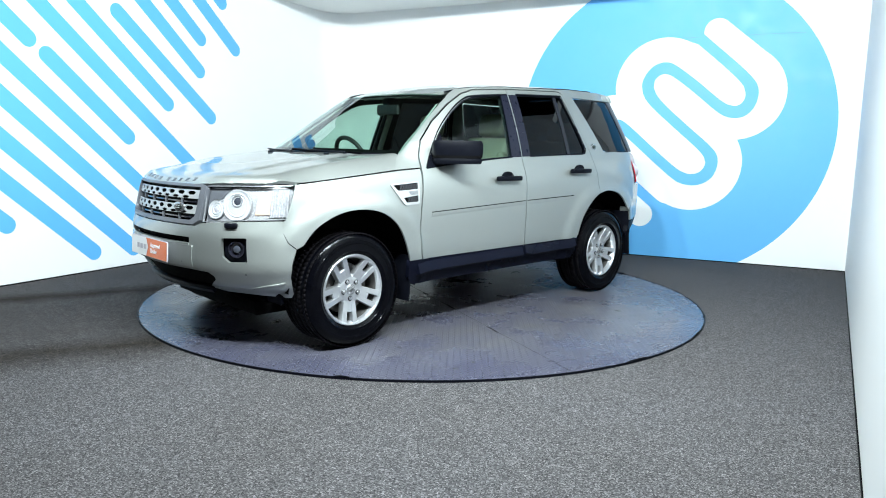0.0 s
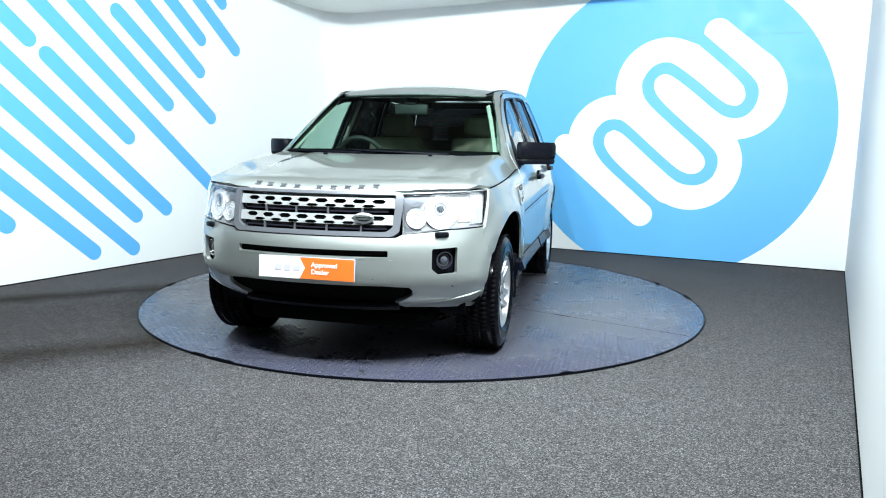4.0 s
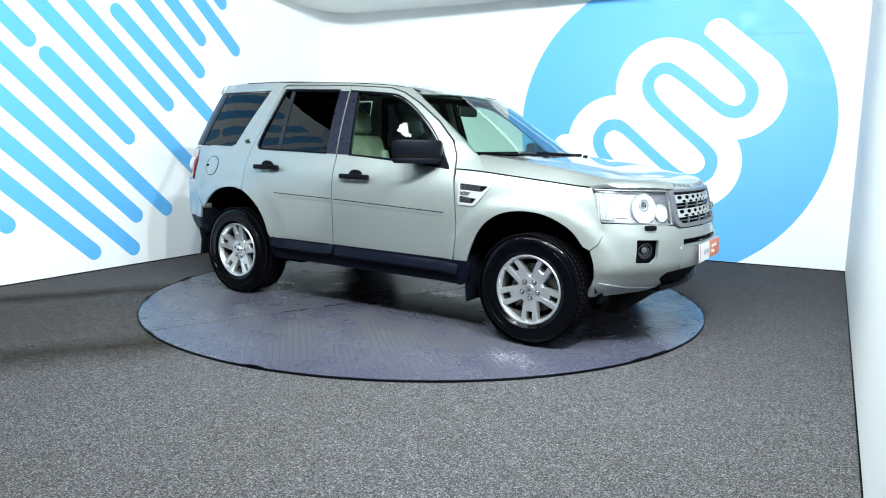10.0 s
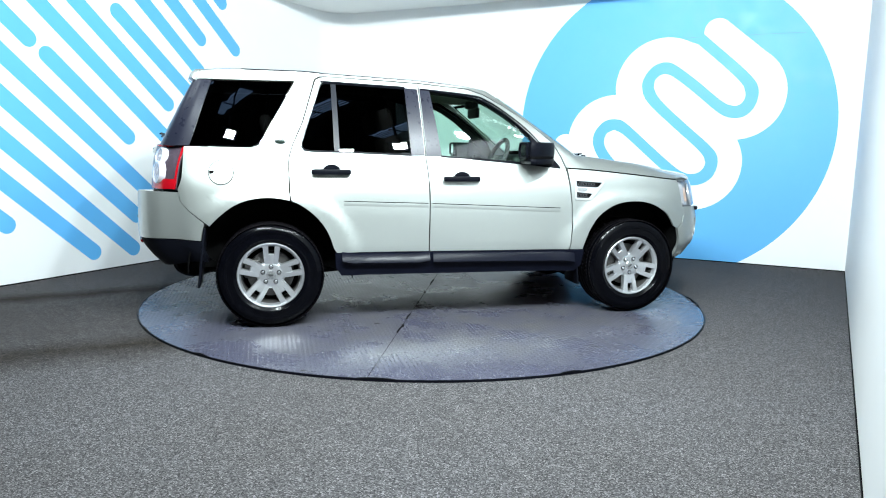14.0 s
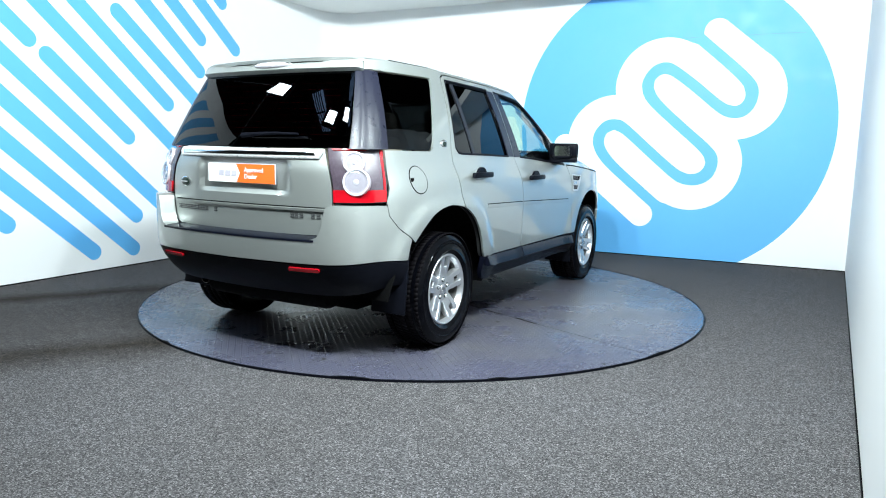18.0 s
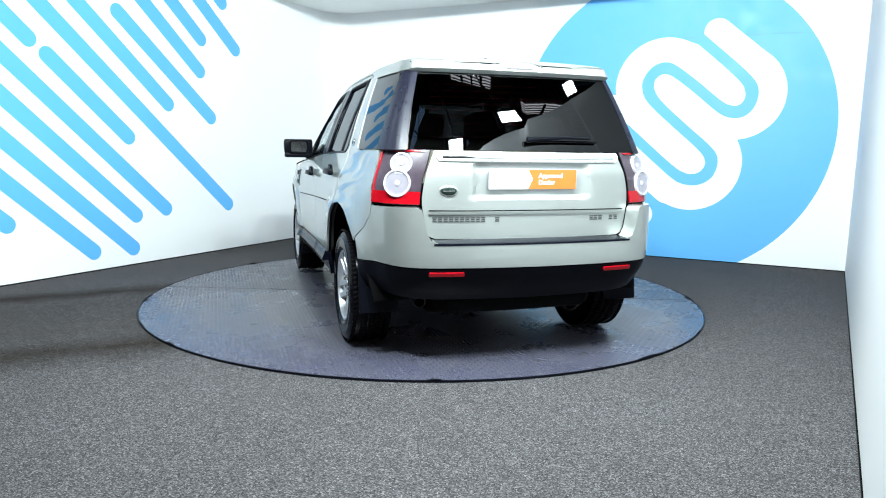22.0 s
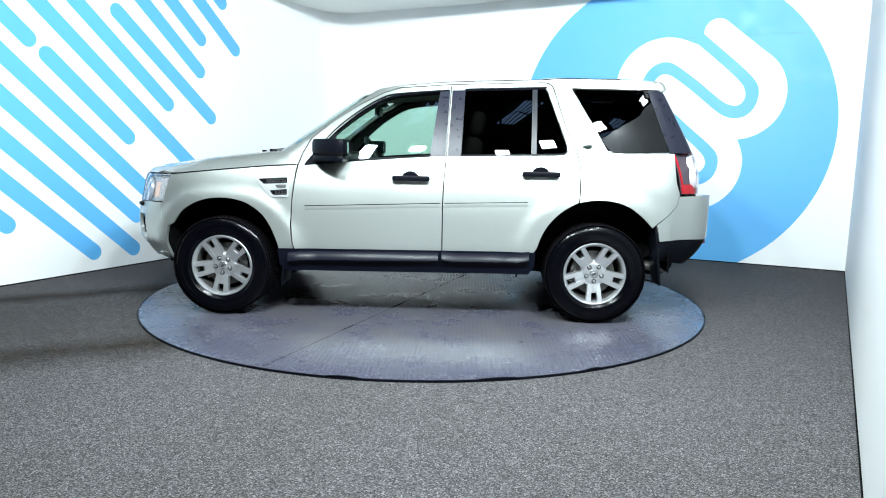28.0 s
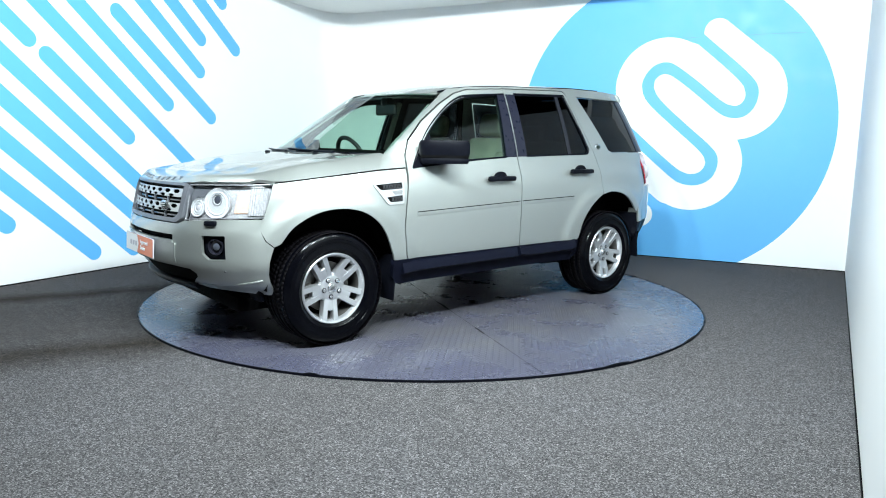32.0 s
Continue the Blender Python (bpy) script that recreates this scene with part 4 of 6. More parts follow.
def front_end():
    # bonnet
    edge = []
    for x in np.linspace(0.905, 1.70, 16):
        edge.append((x, low_point(ux(x), BONNET_RIM(x)).y - 0.004))
    for y in (0.79, 0.755, 0.70, 0.62, 0.5, 0.35, 0.18, 0):
        p = low_point(uf(y), 1.0)
        edge.append((p.x + 0.004, p.y))
    edge = [e for e in edge if e[1] >= 0]
    outline = edge + [(x, -y) for x, y in reversed(edge[:-1])]
    base = smooth_line([(0.880, -0.80), (0.965, -0.68), (1.075, -0.40), (1.12, 0.0), (1.075, 0.40), (0.965, 0.68), (0.880, 0.80)], 4)
    bonnet = part("bonnet", sheet(outline + base, bonnet_map, rim=0.02, step=(0.025, 0.02)), PAINT, CAR, recalc=False)
    # bars stand for the lettering along the bonnet's edge
    for y in (-0.350, -0.272, -0.191, -0.107, 0.020, 0.100, 0.178, 0.252, 0.328):
        p, n = bonnet_map(low_point(uf(y), 1.0).x - 0.026, y)
        lay = Matrix.Translation(p + n * 0.002) @ Matrix.Rotation(math.atan2(n.x, n.z), 4, "Y") @ Matrix.Rotation(math.pi / 2, 4, "Z")
        part("letter_bar", join(*[box(w, 0.006, 0.004, (0, d, 0), m=lay) for w, d in ((0.034, -0.010), (0.026, 0.0), (0.034, 0.010))]), GREY_TRIM, bonnet, "grey raised bars in place of a letter")
    for y in (0.38, -0.34):
        p, n = bonnet_map(1.16, y)
        part("washer_jet", box(0.035, 0.022, 0.016, bev=0.006, m=Matrix.Translation(p + n * 0.005)), BLACK_PLASTIC, bonnet, "black washer jet")
    # bumper with slot, fog lamp openings and intake
    top = [(ux(1.775), 0.797), (uf(0.84), 0.800), (uf(0.70), 0.795), (uf(0.49), 0.776), (uf(0.455), 0.758)]
    side = [(ux(1.716), 0.636), (ux(1.7615), 0.6755), (ux(1.7845), 0.735), (ux(1.7875), 0.787)]
    low_edge = [(uf(0.53), 0.498), (uf(0.56), 0.455), (uf(0.44), 0.376), (uf(0.50), 0.336), (uf(0.70), 0.322), (ux(1.90), 0.314), (ux(1.80), 0.314), (ux(1.766), 0.330), (ux(1.756), 0.475), (ux(1.738), 0.563)]
    half = [(uf(0), 0.758)] + top[::-1] + side[::-1] + low_edge[::-1] + [(uf(0.40), 0.507), (uf(0), 0.507)]
    outline = half + [(-u, z) for u, z in reversed(half[1:-1])]
    slot = rounded([(uf(-0.425), 0.694), (uf(0.425), 0.694), (uf(0.425), 0.660), (uf(-0.425), 0.660)], 0.006)
    fog = rounded([(uf(0.636), 0.702), (uf(0.750), 0.706), (uf(0.752), 0.566), (uf(0.672), 0.562), (uf(0.638), 0.596)], 0.010)
    fog_r = [(-u, z) for u, z in reversed(fog)]

    def tucked(u, z):
        """The bumper turns under towards its foot."""
        def f(u, z):
            p, n = low(u, z)
            return p - n * (0.010 * sstep(0.520, 0.460, z) + 0.045 * sstep(0.425, 0.310, z))
        n = (f(u + 0.003, z) - f(u - 0.003, z)).cross(f(u, z + 0.003) - f(u, z - 0.003)).normalized()
        return f(u, z), n if n.dot(low(u, z)[1]) > 0 else -n
    bumper = part("front_bumper", sheet(outline, tucked, [slot, fog, fog_r], rim=0.022, step=(0.045, 0.018), lift=0.004), PAINT, CAR, recalc=False)
    part("plate_panel", sheet([(uf(-0.45), 0.648), (uf(0), 0.648), (uf(0.45), 0.648), (uf(0.435), 0.522), (uf(0), 0.522), (uf(-0.435), 0.522)], low, rim=0.012, lift=0.009, step=(0.05, 0.03)), PAINT, bumper, recalc=False)
    part("bumper_slot", sheet(slot, low, rim=0.01, lift=-0.03), VOID, bumper, "black air slot", recalc=False)
    bright = [(0.0, -0.006), (0.009, -0.004), (0.009, 0.004), (0.0, 0.006)]
    part("slot_edge", sweep(low, line_between((uf(-0.425), 0.654), (uf(0.425), 0.654), 16), bright), PAINT, bumper)
    intake = [(uf(-0.40), 0.510), (uf(0.40), 0.510), (uf(0.53), 0.50), (uf(0.565), 0.455), (uf(0.43), 0.375), (uf(-0.43), 0.375), (uf(-0.565), 0.455), (uf(-0.53), 0.50)]
    part("lower_intake", sheet(intake, low, rim=0.02, lift=-0.035, step=(0.1, 0.05)), VOID, bumper, "black lower air intake", recalc=False)
    part("intake_lip", sweep(low, line_between((uf(-0.47), 0.385), (uf(0.47), 0.385), 18), [(-0.03, -0.03), (0.0, -0.03), (0.004, -0.008), (-0.01, 0.0), (-0.03, 0.0)]), BLACK_PLASTIC, bumper, "black plastic lip")
    for s in (1, -1):
        lo = mirrored(low, s)
        tu = mirrored(tucked, s)
        f1 = line_between((uf(0.545), 0.436), (uf(0.68), 0.448), 5) + line_between((uf(0.76), 0.458), (ux(1.80), 0.468), 6)
        part("bumper_crease", sweep(tu, f1, [(-0.002, -0.036), (0.004, -0.004), (0.004, 0.004), (0.002, 0.014), (-0.002, 0.030)]), PAINT, bumper)
        f2 = line_between((uf(0.44), 0.368), (uf(0.65), 0.388), 6) + line_between((uf(0.72), 0.398), (ux(1.80), 0.438), 8)
        part("bumper_lip", sweep(tu, f2, [(-0.002, -0.026), (0.006, -0.008), (0.009, 0.000), (0.007, 0.005), (-0.002, 0.008)]), PAINT, bumper)
        pocket = rounded([(uf(0.636), 0.702), (uf(0.750), 0.706), (uf(0.752), 0.566), (uf(0.672), 0.562), (uf(0.638), 0.596)], 0.010)
        part("fog_pocket", sheet(pocket, lo, rim=0.01, lift=-0.032), BLACK_PLASTIC, bumper, "black fog lamp pocket", recalc=False)
        p, n = lo(uf(0.702), 0.637)
        rot = n.to_track_quat("Z", "Y").to_matrix().to_4x4()
        lamp = lathe([(0.0, -0.02), (0.036, -0.012), (0.043, 0.004), (0.047, 0.004), (0.049, -0.03), (0, -0.03)], 24, "z")
        bmesh.ops.transform(lamp, matrix=Matrix.Translation(p - n * 0.018) @ rot, verts=lamp.verts)
        part("fog_lamp", lamp, GLOSS_BLACK, bumper, "round fog lamp")
        ball = bmesh.new()
        bmesh.ops.create_uvsphere(ball, u_segments=16, v_segments=10, radius=0.022)
        bmesh.ops.transform(ball, matrix=Matrix.Translation(p - n * 0.025) @ rot @ Matrix.Diagonal((1, 1, 0.5, 1)), verts=ball.verts)
        part("fog_lens", ball, PROJECTOR, bumper, "dark glass lens")
        # washer nozzle
        p, n = lo(uf(0.672), 0.773)
        part("washer_nozzle", box(0.075, 0.04, 0.030, bev=0.010, m=Matrix.Translation(p + n * 0.006) @ Matrix.Rotation(math.atan2(n.y, n.x) + math.pi / 2, 4, "Z")), BLACK_PLASTIC, bumper, "black headlamp washer nozzle")
        for yy, zz in ((0.735, 0.497), (0.35, 0.548)):
            p, n = tu(uf(yy), zz)
            p = p + n * 0.004
            sb = bmesh.new()
            bmesh.ops.create_uvsphere(sb, u_segments=12, v_segments=6, radius=0.0065)
            bmesh.ops.transform(sb, matrix=Matrix.Translation(p - n * 0.0005), verts=sb.verts)
            part("parking_sensor", sb, LETTER_GREY, bumper, "small round sensor")
        # headlamp
        shape = [(uf(0.475), 0.990), (uf(0.62), 0.996), (ux(1.90), 1.0), (ux(1.71), 1.004), (ux(1.77), 0.808), (ux(1.84), 0.806), (uf(0.70), 0.803), (uf(0.49), 0.784)]
        hl = part("headlamp", sheet(shape, lo, rim=0.02, lift=-0.036, step=(0.04, 0.04)), LAMP_BRIGHT, CAR, "headlamp with clear cover and bright reflectors", recalc=False)
        cover = part("lamp_cover", sheet(shape, lo, rim=0.02, lift=0.001, step=(0.05, 0.05)), LAMP_GLASS, hl, "clear plastic cover", recalc=False)
        cover.visible_shadow = False
        # main lamp with its small projector high in a wide bowl, and the dipped lamp beside it
        for yy, zz, r, lens, rise in ((0.668, 0.888, 0.088, 0.026, 0.022), (0.552, 0.861, 0.054, 0.020, 0.0)):
            p, n = lo(uf(yy), zz)
            n = (n + Vector((0.08, 0, 0))).normalized()
            rot = Matrix.Translation(p - n * 0.026) @ n.to_track_quat("Z", "Y").to_matrix().to_4x4()
            bowl = lathe([(0.0, 0.002), (r * 0.35, 0.002), (r * 0.68, 0.001), (r * 0.71, 0.005), (r * 0.76, 0.005), (r * 0.79, 0.001), (r * 0.92, 0.003), (r * 0.97, 0.006), (r, 0.005), (r * 1.02, -0.012)], 40, "z")
            bmesh.ops.transform(bowl, matrix=rot, verts=bowl.verts)
            part("reflector", bowl, REFLECTOR, hl, "bright round reflector")
            edge = lathe([(r * 0.995, 0.005), (r * 1.01, 0.0065), (r * 1.025, 0.004), (r * 1.03, -0.012)], 40, "z")
            bmesh.ops.transform(edge, matrix=rot, verts=edge.verts)
            part("reflector_ring", edge, LAMP_GREY, hl, "grey ring round the reflector")
            up = rot.to_3x3().inverted() @ Vector((0, 0, 1))
            place = rot @ Matrix.Translation((up.x * rise, up.y * rise, 0.0))
            collar = lathe([(lens * 1.02, 0.000), (lens * 1.10, 0.006), (lens * 1.36, 0.006), (lens * 1.42, -0.012)], 28, "z")
            bmesh.ops.transform(collar, matrix=place, verts=collar.verts)
            part("lens_collar", collar, LAMP_GREY if rise else REFLECTOR, hl, "collar round the lens")
            ball = lathe([(lens * 1.05, -0.002), (lens * 0.95, 0.001), (lens * 0.65, 0.004), (lens * 0.3, 0.0058), (0.0, 0.0062)], 24, "z")
            bmesh.ops.transform(ball, matrix=place, verts=ball.verts)
            part("lamp_bulb_lens", ball, PROJECTOR if rise else CLEAR_LENS, hl, "clear projector lens")
        for k in range(7):
            u0, u1 = uf(0.81) + (ux(1.76) - uf(0.81)) * k / 7, uf(0.81) + (ux(1.76) - uf(0.81)) * (k + 0.985) / 7
            bm, rows = bmesh.new(), []
            for q in range(7):
                u_ = u0 + (u1 - u0) * q / 6
                off = -0.030 + 0.005 * math.sin(math.pi * q / 6)
                rows.append([bm.verts.new(lo(u_, z_)[0] + lo(u_, z_)[1] * off) for z_ in (0.822, 0.86, 0.90, 0.94, 0.982)])
            for a, b in zip(rows, rows[1:]):
                for c in range(4):
                    bm.faces.new((a[c], a[c + 1], b[c + 1], b[c]))
            part("side_reflector", bm, LAMP_BRIGHT, hl, "bright fluted side reflector")
        part("lamp_bezel", sheet([(uf(0.478), 0.985), (uf(0.625), 0.990), (uf(0.592), 0.952), (uf(0.574), 0.922), (uf(0.53), 0.921), (uf(0.500), 0.892), (uf(0.492), 0.86), (uf(0.497), 0.83), (uf(0.525), 0.806), (uf(0.56), 0.800), (uf(0.50), 0.790)], lo, rim=0.01, lift=-0.030), GREY_TRIM, hl, "grey inner bezel", recalc=False)
        part("lamp_rim", sheet(shape, lo, [[(u_ * 0.986 + 0.014 * uf(0.66), z_ * 0.95 + 0.05 * 0.90) for u_, z_ in shape]], rim=0.01, lift=-0.006), LAMP_GREY, hl, "grey lamp edge", recalc=False)
        part("indicator", sheet([(uf(0.762), 0.948), (uf(0.826), 0.951), (uf(0.828), 0.838), (uf(0.758), 0.836)], lo, rim=0.008, lift=-0.030), AMBER, hl, "amber indicator", recalc=False)
    # grille
    outer = rounded([(uf(-0.462), 0.990), (uf(0.462), 0.990), (uf(0.485), 0.975), (uf(0.472), 0.790), (uf(0.44), 0.764), (uf(-0.44), 0.764), (uf(-0.472), 0.790), (uf(-0.485), 0.975)], 0.012)
    inner = rounded([(uf(-0.446), 0.975), (uf(0.446), 0.975), (uf(0.438), 0.812), (uf(0.405), 0.788), (uf(-0.405), 0.788), (uf(-0.438), 0.812)], 0.01)
    gr = part("grille", sheet(outer, low, [inner], rim=0.05, lift=0.010, step=(0.05, 0.03)), GREY_TRIM, CAR, "grey radiator grille with two silver honeycomb bars", recalc=False)
    part("grille_cavity", sheet(inner, low, rim=0.01, lift=-0.045), VOID, gr, "black opening", recalc=False)
    for z0, hh in ((0.936, 0.050), (0.850, 0.050)):
        w = 0.443 if z0 > 0.9 else 0.438
        holes = []
        for k in range(8):
            y = -0.36 + k * 0.103
            ew, eh = 0.038, 0.0115
            hexa = [(y - ew, z0 + 0.008), (y - ew * 0.55, z0 + 0.008 + eh), (y + ew * 0.55, z0 + 0.008 + eh), (y + ew, z0 + 0.008), (y + ew * 0.55, z0 + 0.008 - eh), (y - ew * 0.55, z0 + 0.008 - eh)]
            holes.append([(uf(a), b) for a, b in hexa])
            if k < 7:
                y2 = y + 0.0515
                ew, eh = 0.036, 0.0078
                hexa = [(y2 - ew, z0 - 0.0165), (y2 - ew * 0.55, z0 - 0.0165 + eh), (y2 + ew * 0.55, z0 - 0.0165 + eh), (y2 + ew, z0 - 0.0165), (y2 + ew * 0.55, z0 - 0.0165 - eh), (y2 - ew * 0.55, z0 - 0.0165 - eh)]
                holes.append([(uf(a), b) for a, b in hexa])
        bar = [(uf(-w), z0 + hh / 2), (uf(0), z0 + hh / 2), (uf(w), z0 + hh / 2), (uf(w), z0 - hh / 2), (uf(0), z0 - hh / 2), (uf(-w), z0 - hh / 2)]
        part("grille_bar", sheet(bar, low, holes, rim=0.006, lift=-0.004, step=(0.06, 0.2)), GRILLE_SILVER, gr, "silver bar with honeycomb holes", recalc=False)
    for z0 in (0.893, 0.806):
        part("grille_slat", sweep(low, line_between((uf(-0.41), z0), (uf(0.41), z0), 14), [(-0.04, -0.006), (-0.014, -0.004), (-0.014, 0.004), (-0.04, 0.006)]), GLOSS_BLACK, gr, "black slat")
    for y in (-0.276, -0.091, 0.091, 0.276):
        for z0, h0 in ((0.893, 0.036), (0.806, 0.030)):
            p, n = low(uf(y), z0)
            part("grille_rib", box(0.012, 0.008, h0, m=Matrix.Translation(p - n * 0.012)), GREY_TRIM, gr, "upright grey rib")
    p, n = low(uf(0.290), 0.856)
    badge = bmesh.new()
    bmesh.ops.create_uvsphere(badge, u_segments=28, v_segments=10, radius=1)
    rot = Matrix.Rotation(math.atan2(n.y, n.x), 4, "Z")
    bmesh.ops.transform(badge, matrix=Matrix.Translation(p + n * 0.012) @ rot @ Matrix.Diagonal((0.012, 0.054, 0.030, 1)), verts=badge.verts)
    part("grille_badge", badge, BADGE_SILVER, gr, "silver oval badge with a green face")
    face = bmesh.new()
    bmesh.ops.create_uvsphere(face, u_segments=28, v_segments=10, radius=1)
    bmesh.ops.transform(face, matrix=Matrix.Translation(p + n * 0.014) @ rot @ Matrix.Diagonal((0.012, 0.046, 0.023, 1)), verts=face.verts)
    part("badge_face", face, GREEN_BADGE, gr, "dark green face")
    for dz in (0.006, -0.006):
        part("badge_bar", box(0.004, 0.06, 0.005, m=Matrix.Translation(p + n * 0.026 + Vector((0, 0, dz))) @ rot), BADGE_SILVER, gr)


front_end()


def show_plate(name, parent, centre, normal, w, h):
    """A dealer's show plate: white with a pointed end, the rest orange with two lines of words."""
    side = Vector((0, 0, 1)).cross(normal).normalized()
    up = normal.cross(side)
    m = Matrix((( side.x, up.x, normal.x, centre.x), (side.y, up.y, normal.y, centre.y), (side.z, up.z, normal.z, centre.z), (0, 0, 0, 1)))
    pl = part(name, box(w, h, 0.008, bev=0.003, m=m), GREY_PRINT, parent, "orange and white dealer show plate")

    def flat(outline, z, mat, nm, lab=""):
        bm = bmesh.new()
        bm.faces.new([bm.verts.new((x, y, z)) for x, y in outline])
        bmesh.ops.transform(bm, matrix=m, verts=bm.verts)
        return part(nm, bm, mat, pl, lab, recalc=False)
    k = w / 0.54
    flat([(-w / 2 + 0.003, -h / 2 + 0.003), (w / 2 - 0.003, -h / 2 + 0.003), (w / 2 - 0.003, h / 2 - 0.003), (-w / 2 + 0.003, h / 2 - 0.003)], 0.0050, ORANGE, "orange_field", "orange printed field")
    flat([(-w / 2 + 0.003, -h / 2 + 0.003), (-0.035 * k, -h / 2 + 0.003), (-0.005 * k, 0), (-0.035 * k, h / 2 - 0.003), (-w / 2 + 0.003, h / 2 - 0.003)], 0.0065, WHITE_PRINT, "white_field", "white pointed field")
    for i in range(3):
        x = (-0.155 + i * 0.052) * k
        flat([(x - 0.021, -0.016), (x + 0.018, -0.016), (x + 0.021, 0.014), (x - 0.018, 0.014)], 0.0085, GREY_PRINT, "logo_bar", "grey printed bar")
    for i, word in enumerate(("Approved", "Dealer")):
        c = bpy.data.curves.new("words", "FONT")
        c.body, c.size, c.extrude, c.offset = word, 0.036, 0.0005, 0.0004
        tmp = bpy.data.objects.new("words", c)
        me = tmp.to_mesh().copy()
        tmp.to_mesh_clear()
        me.name = "plate_words"
        me.transform(m @ Matrix.Translation((0.030 * k, 0.008 - i * 0.037, 0.0072)))
        me.materials.append(WHITE_PRINT)
        ob = new("plate_words", me)
        ob.parent = pl
        tagged(ob, "white printed word " + word)


def roof_and_glass():
    # roof
    edge = [(x, house_y(x, ROOF_EDGE(x)) - 0.006) for x in np.linspace(0.155, -1.72, 26)]
    rear = [(-1.80, 0.56), (-1.83, 0.30), (-1.84, 0)]
    fr = [(0.388, 0), (0.378, 0.2), (0.348, 0.38), (0.296, 0.50), (0.235, 0.575)]
    half = fr + edge + rear
    outline = half + [(x, -y) for x, y in reversed(half[1:-1])]
    roof = part("roof", sheet(outline, roof_map, rim=0.02, step=(0.08, 0.06)), PAINT, CAR, recalc=False)
    for s in (1, -1):
        pts = []
        for x in np.linspace(0.27, -1.50, 30):
            y = house_y(x, ROOF_EDGE(x)) - 0.035
            p, n = roof_map(x, y)
            pts.append((p.x, s * p.y, p.z))
        part("roof_strip", tube(pts, 0.010, 8, False, 0.6), BLACK_PLASTIC, roof, "black roof channel strip")
    # windscreen, with its black border behind the glass
    screen = [(c, 1.592 + 0.022 * math.cos(c / 3 * 1.5)) for c in np.linspace(-2.97, 2.97, 25)] + [(c, 1.14 + 0.02 * (1 - abs(c) / 3)) for c in np.linspace(3.0, -3.0, 25)]
    ws = part("windscreen", sheet(screen, house, rim=0.006, step=(0.25, 0.06)), SCREEN_GLASS, CAR, "clear green-tinted windscreen", recalc=False)
    ws.visible_shadow = True
    inner = rounded([(-2.92, 1.578), (-1.4, 1.596), (0, 1.602), (1.4, 1.596), (2.92, 1.578), (2.92, 1.205), (0, 1.215), (-2.92, 1.205)], [0.05, 0, 0, 0, 0.05, 0.05, 0, 0.05])
    part("windscreen_border", sheet(screen, house, [inner], rim=0.003, step=(0.25, 0.06), lift=-0.008), VOID, ws, "black printed border", recalc=False)
    for s in (1, -1):
        ho = mirrored(house, s)
        part("inner_pillar_trim", sheet([(2.68, 1.560), (2.88, 1.575), (2.88, 1.215), (2.74, 1.205)], ho, rim=0.01, lift=-0.04, step=(0.2, 0.08)), LINING, ws, "pale inner pillar trim", recalc=False)
    # tail window
    back = [(c, 1.648) for c in np.linspace(11.02, 14.98, 21)] + [(c, 1.214) for c in np.linspace(14.98, 11.02, 21)]
    rw = part("rear_window", sheet(back, house, rim=0.006, step=(0.08, 0.03)), DARK_GLASS, CAR, "dark privacy glass tail window", recalc=False)
    rw.visible_shadow = False
    for k in range(9):
        z = 1.29 + k * 0.036
        part("heater_wire", sweep(house, line_between((11.35, z), (14.65, z), 14), [(-0.012, -0.0012), (-0.010, -0.0012), (-0.010, 0.0012), (-0.012, 0.0012)]), RED_LENS, rw, "thin reddish heater wire")
    for s in (1, -1):
        ho = mirrored(house, s)
        part("corner_pillar", sheet([(8.99, 1.645), (9.6, 1.648), (11.0, 1.650), (11.0, 1.212), (10.0, 1.210), (9.0, 1.212)], ho, rim=0.012, lift=0.001, step=(0.2, 0.08)), PILLAR, CAR, "satin black rear corner pillar", recalc=False)
    # spoiler
    sec = [(-0.02, 0.056), (0.020, 0.052), (0.034, 0.032), (0.030, -0.006), (0.012, -0.012), (-0.03, -0.012)]
    
    def crown(u, z):
        p, n = house(u, z)
        e = min(u, 26 - u)
        return p, n * (0.1 + 0.9 * sstep(10.1, 11.0, e))
    bm, rows = bmesh.new(), []
    for c in np.linspace(10.2, 15.8, 80):
        sunk = 0.017 * sstep(11.55, 11.85, min(c, 26 - c))
        rows.append([])
        for off, dv in sec:
            p, n = crown(c, 1.652 + (dv - sunk if dv > 0.03 else dv))
            rows[-1].append(bm.verts.new(p + n * off))
    for a, b in zip(rows, rows[1:]):
        for k in range(len(sec)):
            bm.faces.new((a[k], a[(k + 1) % len(sec)], b[(k + 1) % len(sec)], b[k]))
    bm.faces.new(rows[0])
    bm.faces.new(rows[-1])
    sp = part("tail_spoiler", bm, PAINT, CAR)
    for s in (1, -1):
        ho = mirrored(house, s)
        part("spoiler_shoulder", sweep(ho, [(c, 1.698) for c in np.linspace(10.5, 11.68, 12)], [(-0.13, -0.01), (0.022, -0.012), (0.018, 0.006), (-0.02, 0.018), (-0.12, 0.020)]), PAINT, sp)
        part("roof_end", sheet([(8.7, 1.653), (9.4, 1.653), (10.9, 1.650), (10.9, 1.704), (9.6, 1.706), (8.7, 1.710)], ho, rim=0.012, lift=0.003, step=(0.2, 0.03)), PAINT, sp, recalc=False)
    bl = bmesh.new()
    bmesh.ops.create_uvsphere(bl, u_segments=28, v_segments=12, radius=1)
    bmesh.ops.transform(bl, matrix=Matrix.Translation(house(13, 1.672)[0] + house(13, 1.672)[1] * 0.030) @ Matrix.Diagonal((0.022, 0.138, 0.021, 1)), verts=bl.verts)
